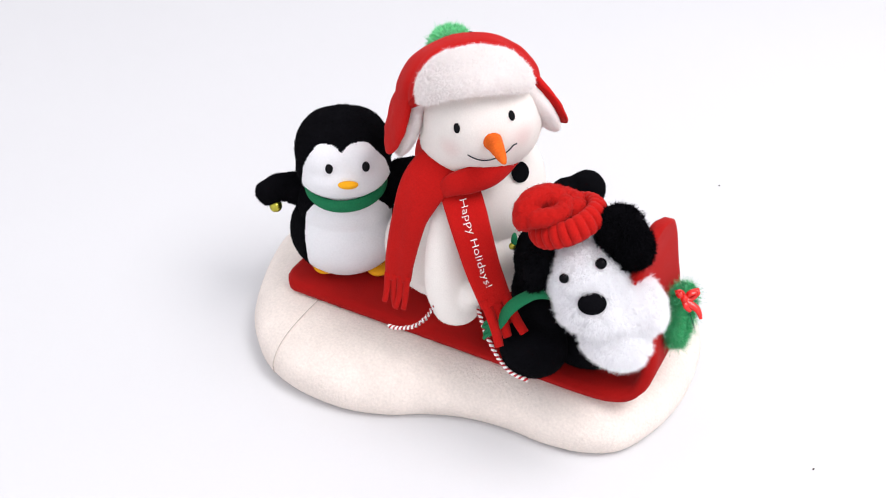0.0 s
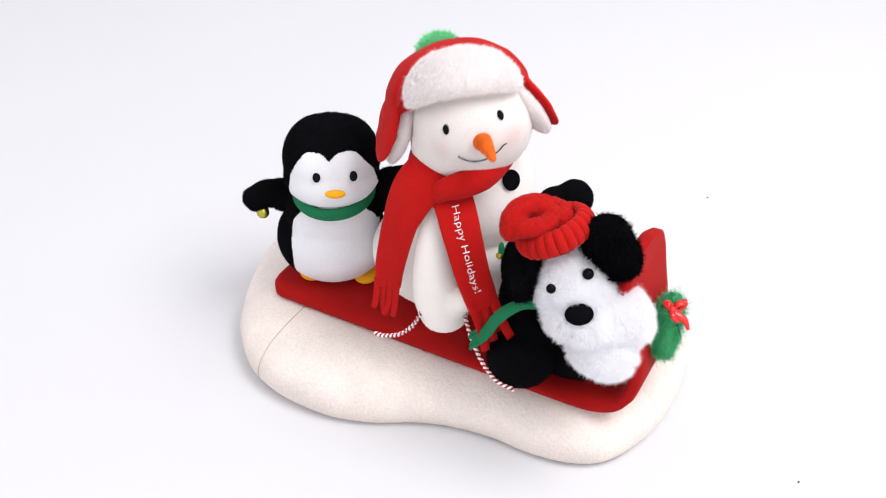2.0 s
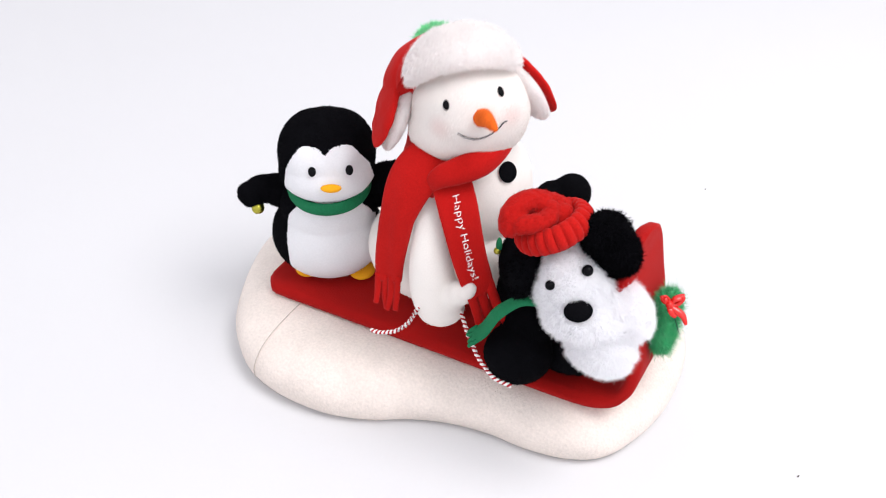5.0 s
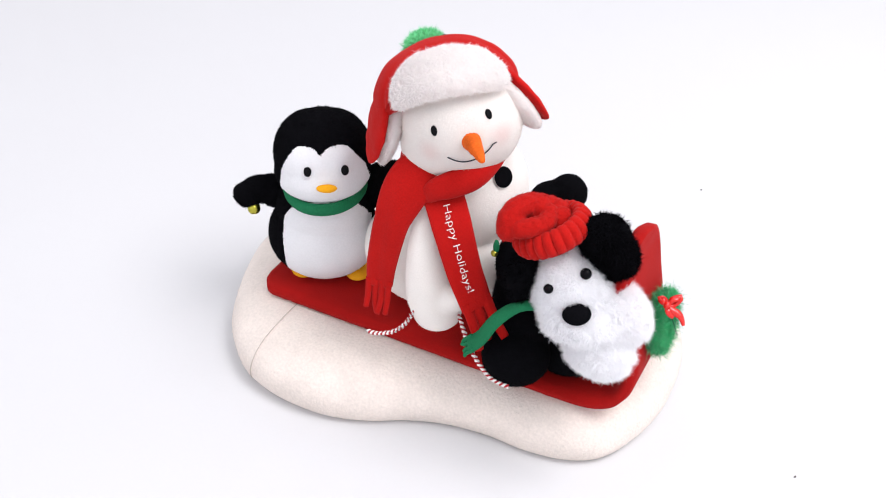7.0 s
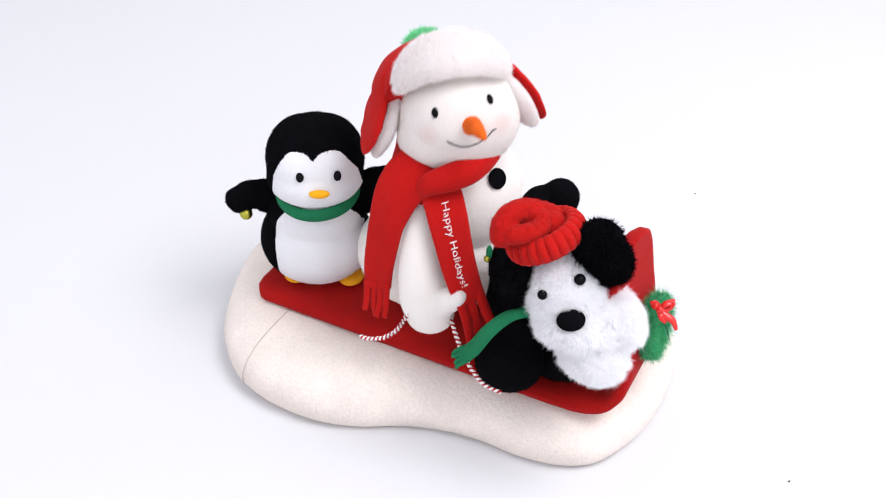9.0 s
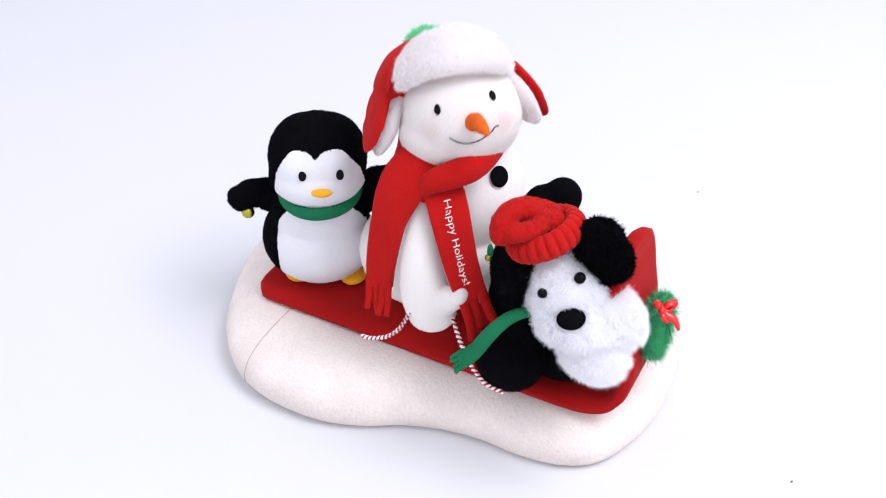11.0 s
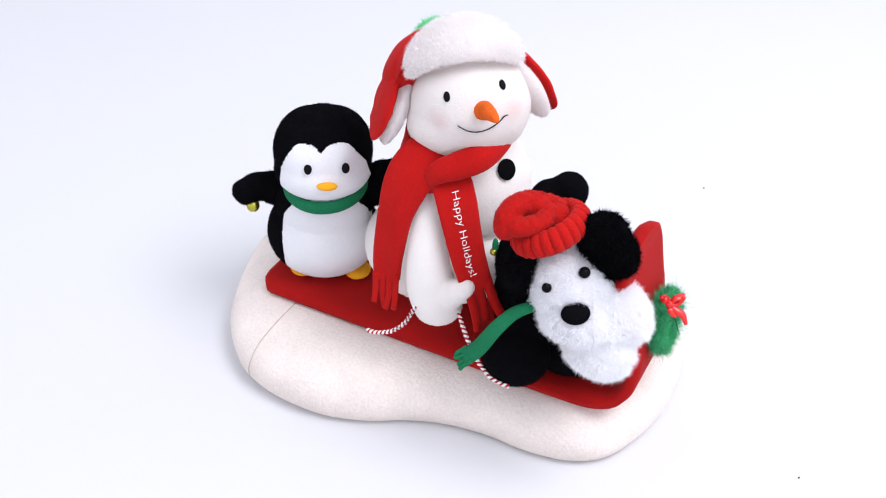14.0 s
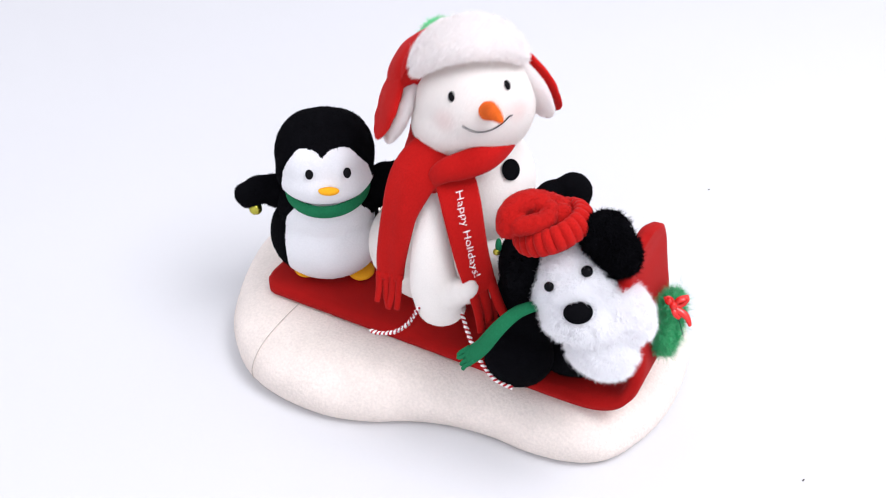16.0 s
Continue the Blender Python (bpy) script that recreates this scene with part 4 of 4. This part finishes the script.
BODY_TURNS = [(0.0, 2.51, -1.09, -0.00), (0.5, 2.43, -0.83, -0.00), (0.7, 2.70, -0.60, 0.00), (1.0, 2.86, -0.88, -0.00), (1.5, 2.40, -1.08, -0.00), (1.6, 2.70, -0.60, 0.00), (1.7, 1.89, -0.31, 0.00), (1.8, 0.47, 0.17, 0.00), (1.9, 1.35, -0.11, 0.00), (2.0, 2.12, -0.37, -0.00), (2.1, 2.70, -0.60, 0.00), (2.2, 1.32, -0.10, 0.00), (2.3, 0.23, 0.24, 0.00), (2.4, 1.61, -0.23, 0.00), (2.5, 2.28, -0.49, -0.00), (2.6, 2.43, -0.53, 0.00), (2.7, 0.66, 0.11, 0.00), (2.8, 0.73, 0.09, 0.00), (2.9, 2.25, -0.46, 0.00), (3.0, 2.15, -0.33, -0.00), (3.1, 1.93, -0.32, 0.00), (3.2, 0.15, 0.26, 0.00), (3.3, 1.35, -0.11, 0.00), (3.4, 2.47, -0.55, 0.00), (3.5, 2.37, -0.60, -0.00), (3.6, 0.89, 0.05, 0.00), (3.7, 0.53, 0.15, 0.00), (3.8, 1.95, -0.33, 0.00), (3.9, 2.70, -0.60, 0.00), (4.0, 1.75, 0.16, 0.00), (4.1, 0.37, 0.20, 0.00), (4.2, 0.46, 0.53, 0.00), (4.36, 2.60, -0.58, 0.00), (4.59, 0.30, 0.20, 0.00), (4.82, 2.60, -0.58, 0.00), (5.05, 0.30, 0.20, 0.00), (5.28, 2.60, -0.58, 0.00), (5.51, 0.30, 0.20, 0.00), (5.74, 2.60, -0.58, 0.00), (5.97, 0.30, 0.20, 0.00), (6.3, 1.01, 0.52, 0.00), (6.4, 2.70, -0.60, 0.00), (6.5, 2.74, -0.23, -0.00), (6.6, 0.99, 0.02, 0.00), (6.7, 0.23, 0.24, 0.00), (6.8, 1.90, -0.31, 0.00), (6.9, 2.51, -0.57, 0.00), (7.0, 2.79, -0.58, -0.00), (7.1, 1.08, -0.01, 0.00), (7.2, 0.14, 0.26, 0.00), (7.3, 1.46, -0.17, 0.00), (7.4, 2.66, -0.60, 0.00), (7.5, 3.10, -0.60, -0.00), (7.6, 1.18, -0.03, 0.00), (7.7, 0.43, 0.18, 0.00), (7.8, 1.67, -0.24, 0.00), (7.9, 2.62, -0.60, 0.00), (8.0, 3.08, -0.74, -0.00), (8.1, 0.90, 0.05, 0.00), (8.2, 0.92, 0.04, 0.00), (8.3, 1.97, -0.33, 0.00), (8.4, 2.70, -0.60, 0.00), (8.5, 2.56, -0.56, -0.00), (8.6, 0.27, 0.22, 0.00), (8.7, 1.18, -0.03, 0.00), (8.8, 2.65, -0.60, 0.00), (8.9, 2.56, -0.59, 0.00), (9.0, 1.29, 0.08, -0.00), (9.1, 0.24, 0.23, 0.00), (9.2, 1.62, -0.00, -0.00), (9.32, 2.60, -0.58, 0.00), (9.55, 0.30, 0.20, 0.00), (9.78, 2.60, -0.58, 0.00), (10.01, 0.30, 0.20, 0.00), (10.24, 2.60, -0.58, 0.00), (10.47, 0.30, 0.20, 0.00), (10.70, 2.60, -0.58, 0.00), (10.93, 0.30, 0.20, 0.00), (11.16, 2.60, -0.58, 0.00), (11.4, 2.70, -0.60, 0.00), (11.5, 1.11, 0.28, 0.00), (11.6, 0.31, 0.21, 0.00), (11.7, 1.68, -0.25, 0.00), (11.8, 2.70, -0.60, 0.00), (11.9, 2.27, -0.47, 0.00), (12.0, 0.51, 0.21, 0.00), (12.1, 0.75, 0.09, 0.00), (12.2, 2.33, -0.49, 0.00), (12.3, 2.70, -0.60, 0.00), (12.4, 1.99, -0.34, 0.00), (12.5, -0.04, 0.00, 0.00), (12.6, 1.33, -0.11, 0.00), (12.7, 2.44, -0.54, 0.00), (12.8, 2.70, -0.60, 0.00), (12.9, 0.81, 0.07, 0.00), (13.0, 0.16, 0.59, 0.00), (13.1, 1.84, -0.30, 0.00), (13.2, 2.70, -0.60, 0.00), (13.3, 2.17, -0.43, 0.00), (13.4, 0.30, 0.22, 0.00), (13.5, 1.35, 0.17, 0.00), (13.6, 2.17, -0.43, 0.00), (13.7, 2.70, -0.60, 0.00), (13.8, 1.32, -0.10, 0.00), (13.9, 0.11, 0.27, 0.00), (14.0, 0.37, 0.36, 0.00), (14.1, 0.45, 0.17, 0.00), (14.2, 0.43, 0.18, 0.00), (14.3, 0.46, 0.17, 0.00), (14.4, 0.49, 0.16, 0.00), (14.5, 0.59, 0.14, 0.00), (14.6, 0.51, 0.16, 0.00), (14.7, 0.56, 0.14, 0.00), (14.8, 0.56, 0.14, 0.00), (15.0, 0.38, 0.23, 0.00), (15.2, 0.45, 0.17, 0.00), (15.4, 0.48, 0.17, 0.00), (15.5, 0.30, 0.54, 0.00), (15.6, 1.09, -0.01, 0.00), (15.7, 2.30, -0.48, 0.00), (15.8, 2.70, -0.60, 0.00), (15.9, 2.01, -0.35, 0.00), (16.0, 0.11, 0.53, 0.00)]
HEAD_TURNS = [(0.0, 13.45, 1.23, -3.20), (0.5, 13.38, 0.78, -3.14), (0.7, 13.60, 1.30, -2.90), (1.0, 13.23, 1.12, -3.14), (1.5, 13.50, 1.33, -3.13), (1.6, 13.60, 1.30, -2.90), (1.7, 6.94, 1.30, -1.50), (1.8, 1.31, -0.19, -0.84), (1.9, 4.15, -1.46, -1.42), (2.0, 10.61, -2.66, -2.43), (2.1, 13.72, -4.97, -2.93), (2.2, 4.00, -1.35, -1.41), (2.3, 0.63, 0.07, -0.66), (2.4, 5.52, -2.45, -1.46), (2.5, 13.80, -4.06, -2.53), (2.6, 10.75, -4.67, -2.19), (2.7, 1.86, -0.39, -0.98), (2.8, 2.07, -0.47, -1.03), (2.9, 9.56, -4.44, -1.93), (3.0, 12.85, -4.91, -2.10), (3.1, 7.13, -3.55, -1.52), (3.2, 0.39, 0.15, -0.60), (3.3, 4.15, -1.46, -1.42), (3.4, 11.09, -4.71, -2.27), (3.5, 13.94, -5.00, -2.77), (3.6, 2.51, -0.63, -1.15), (3.7, 1.49, -0.25, -0.88), (3.8, 7.24, -3.59, -1.54), (3.9, 14.16, -5.00, -3.00), (4.0, 9.34, -4.92, -1.37), (4.1, 1.04, -0.09, -0.77), (4.2, 7.24, -3.52, -0.92), (4.36, 13.20, -4.90, -2.80), (4.59, 0.80, 0.00, -0.70), (4.82, 13.20, -4.90, -2.80), (5.05, 0.80, 0.00, -0.70), (5.28, 13.20, -4.90, -2.80), (5.51, 0.80, 0.00, -0.70), (5.74, 13.20, -4.90, -2.80), (5.97, 0.80, 0.00, -0.70), (6.3, 5.60, -3.45, 0.17), (6.4, 13.61, -4.96, -2.90), (6.5, 9.77, -4.75, -1.36), (6.6, 2.80, -0.74, -1.22), (6.7, 0.63, 0.07, -0.66), (6.8, 6.98, -3.48, -1.50), (6.9, 11.48, -4.75, -2.37), (7.0, 11.54, -4.64, -2.43), (7.1, 3.06, -0.84, -1.29), (7.2, 0.37, 0.16, -0.59), (7.3, 4.74, -1.89, -1.44), (7.4, 12.70, -4.87, -2.68), (7.5, 12.01, -4.30, -2.49), (7.6, 3.35, -0.94, -1.36), (7.7, 1.20, -0.15, -0.81), (7.8, 5.79, -2.63, -1.47), (7.9, 12.41, -4.84, -2.60), (8.0, 10.81, -4.38, -2.20), (8.1, 2.54, -0.64, -1.15), (8.2, 2.59, -0.66, -1.17), (8.3, 7.35, -3.63, -1.56), (8.4, 15.32, -5.00, -3.00), (8.5, 6.67, -3.91, -0.44), (8.6, 0.76, 0.02, -0.70), (8.7, 3.35, -0.94, -1.36), (8.8, 12.65, -4.87, -2.66), (8.9, 11.87, -4.79, -2.47), (9.0, 3.44, -0.83, -1.27), (9.1, 0.67, 0.05, -0.67), (9.2, 8.25, -2.92, -2.95), (9.32, 13.20, -4.90, -2.80), (9.55, 0.80, 0.00, -0.70), (9.78, 13.20, -4.90, -2.80), (10.01, 0.80, 0.00, -0.70), (10.24, 13.20, -4.90, -2.80), (10.47, 0.80, 0.00, -0.70), (10.70, 13.20, -4.90, -2.80), (10.93, 0.80, 0.00, -0.70), (11.16, 13.20, -4.90, -2.80), (11.3, 13.80, -5.26, -5.27), (11.4, 13.78, -4.98, -2.94), (11.5, 3.62, -1.89, -1.48), (11.6, 0.86, -0.02, -0.72), (11.7, 5.86, -2.69, -1.47), (11.8, 14.76, -5.00, -3.00), (11.9, 9.75, -4.51, -1.96), (12.0, 1.18, 0.42, -1.32), (12.1, 2.12, -0.49, -1.04), (12.2, 10.12, -4.61, -2.03), (12.3, 13.72, -4.97, -2.93), (12.4, 7.46, -3.67, -1.58), (12.5, -0.10, 0.03, 0.09), (12.6, 4.07, -1.41, -1.42), (12.7, 10.89, -4.69, -2.22), (12.8, 13.16, -4.92, -2.79), (12.9, 2.28, -0.55, -1.09), (13.0, 1.55, 0.36, -1.46), (13.1, 6.68, -3.27, -1.49), (13.2, 14.24, -5.00, -3.00), (13.3, 8.99, -4.23, -1.83), (13.4, 0.84, -0.01, -0.72), (13.5, 5.08, -1.20, -2.98), (13.6, 8.99, -4.23, -1.83), (13.7, 13.92, -4.99, -2.98), (13.8, 4.03, -1.38, -1.42), (13.9, 0.29, 0.19, -0.57), (14.0, 1.40, 0.39, -1.34), (14.1, 1.26, -0.17, -0.82), (14.2, 1.20, -0.15, -0.81), (14.3, 1.28, -0.18, -0.83), (14.4, 1.36, -0.21, -0.85), (14.5, 0.93, 0.55, -1.33), (14.6, 1.44, -0.23, -0.87), (14.7, 1.57, -0.28, -0.90), (14.8, 1.57, -0.28, -0.90), (15.0, 1.09, 0.55, -1.37), (15.2, 1.26, -0.17, -0.82), (15.4, 1.33, -0.20, -0.84), (15.5, 0.90, 0.42, -1.28), (15.6, 3.09, -0.85, -1.29), (15.7, 9.89, -4.56, -1.98), (15.8, 14.96, -5.00, -3.00), (15.9, 7.60, -3.72, -1.60), (16.0, 1.78, 0.59, -1.51)]


def turn(x, y, z):
    v = Vector((radians(x), radians(y), radians(z)))
    return Matrix.Rotation(v.length, 4, v) if v.length > 1e-9 else Matrix()


def about(thing_, pivot, turns):
    """Rows for a thing that turns about a pivot."""
    rest, p = thing_.matrix_basis.copy(), Matrix.Translation(pivot)
    walk(thing_, [(t, p @ turn(x, y, z) @ p.inverted() @ rest) for t, x, y, z in turns])


def motions():
    about(penguin, (-.112, -.005, .065), PENGUIN_TURNS)
    about(dog, (.09, -.10, .07), DOG_TURNS)
    about(snowman, SNOWMAN, BODY_TURNS)
    rest = snow_head.matrix_basis.copy()
    at = Matrix.Translation(rest.translation)
    walk(snow_head, [(t, at @ turn(x, y, z) @ at.inverted() @ rest) for t, x, y, z in HEAD_TURNS])
    # the fold under the chin follows half of the nod
    walk(scarf_fold, [(t, at @ turn(x * .5, y * .5, z * .5) @ at.inverted() @ rest) for t, x, y, z in HEAD_TURNS])
    # the scarf's tails sink and swing as the head nods
    for tail in (tail_written, tail_plain):
        rest = tail.matrix_basis.copy()
        rows = []
        hook, low = Matrix.Translation(rest.translation), Matrix.Translation(rest.translation + Vector((.020, -.006, -.10)))
        for t, x, y, z in HEAD_TURNS:
            k = x / 12
            if tail is tail_plain:
                step, pull = turn(0, 4 * k, 0), (0, 0, -.003 * k)
                rows.append((t, Matrix.Translation(pull) @ hook @ step @ hook.inverted() @ rest))
            else:
                swing, sink = (-16, -.002) if t < 1.75 else (-13, -.003)
                rows.append((t, Matrix.Translation((.003 * k, 0, sink * k)) @ hook @ turn(swing * k, 0, 0) @ hook.inverted() @ low @ turn(0, -5 * k, -6 * k) @ low.inverted() @ rest))
        walk(tail, rows)
    rest = dog_scarf.matrix_basis.copy()
    at = Matrix.Translation(rest.translation)
    walk(dog_scarf, [(t, at @ turn(*w) @ at.inverted() @ rest) for t, w in SCARF_TURNS])


SCARF_TURNS = [(0.0, (0, -2, -26)), (1.5, (0, -2, -25)), (4.0, (0, -3, -26)), (7.0, (0, -3, -17)), (9.0, (0, -2, -10)), (12.5, (0, 0, 0)), (16.0, (0, 0, 0))]
motions()
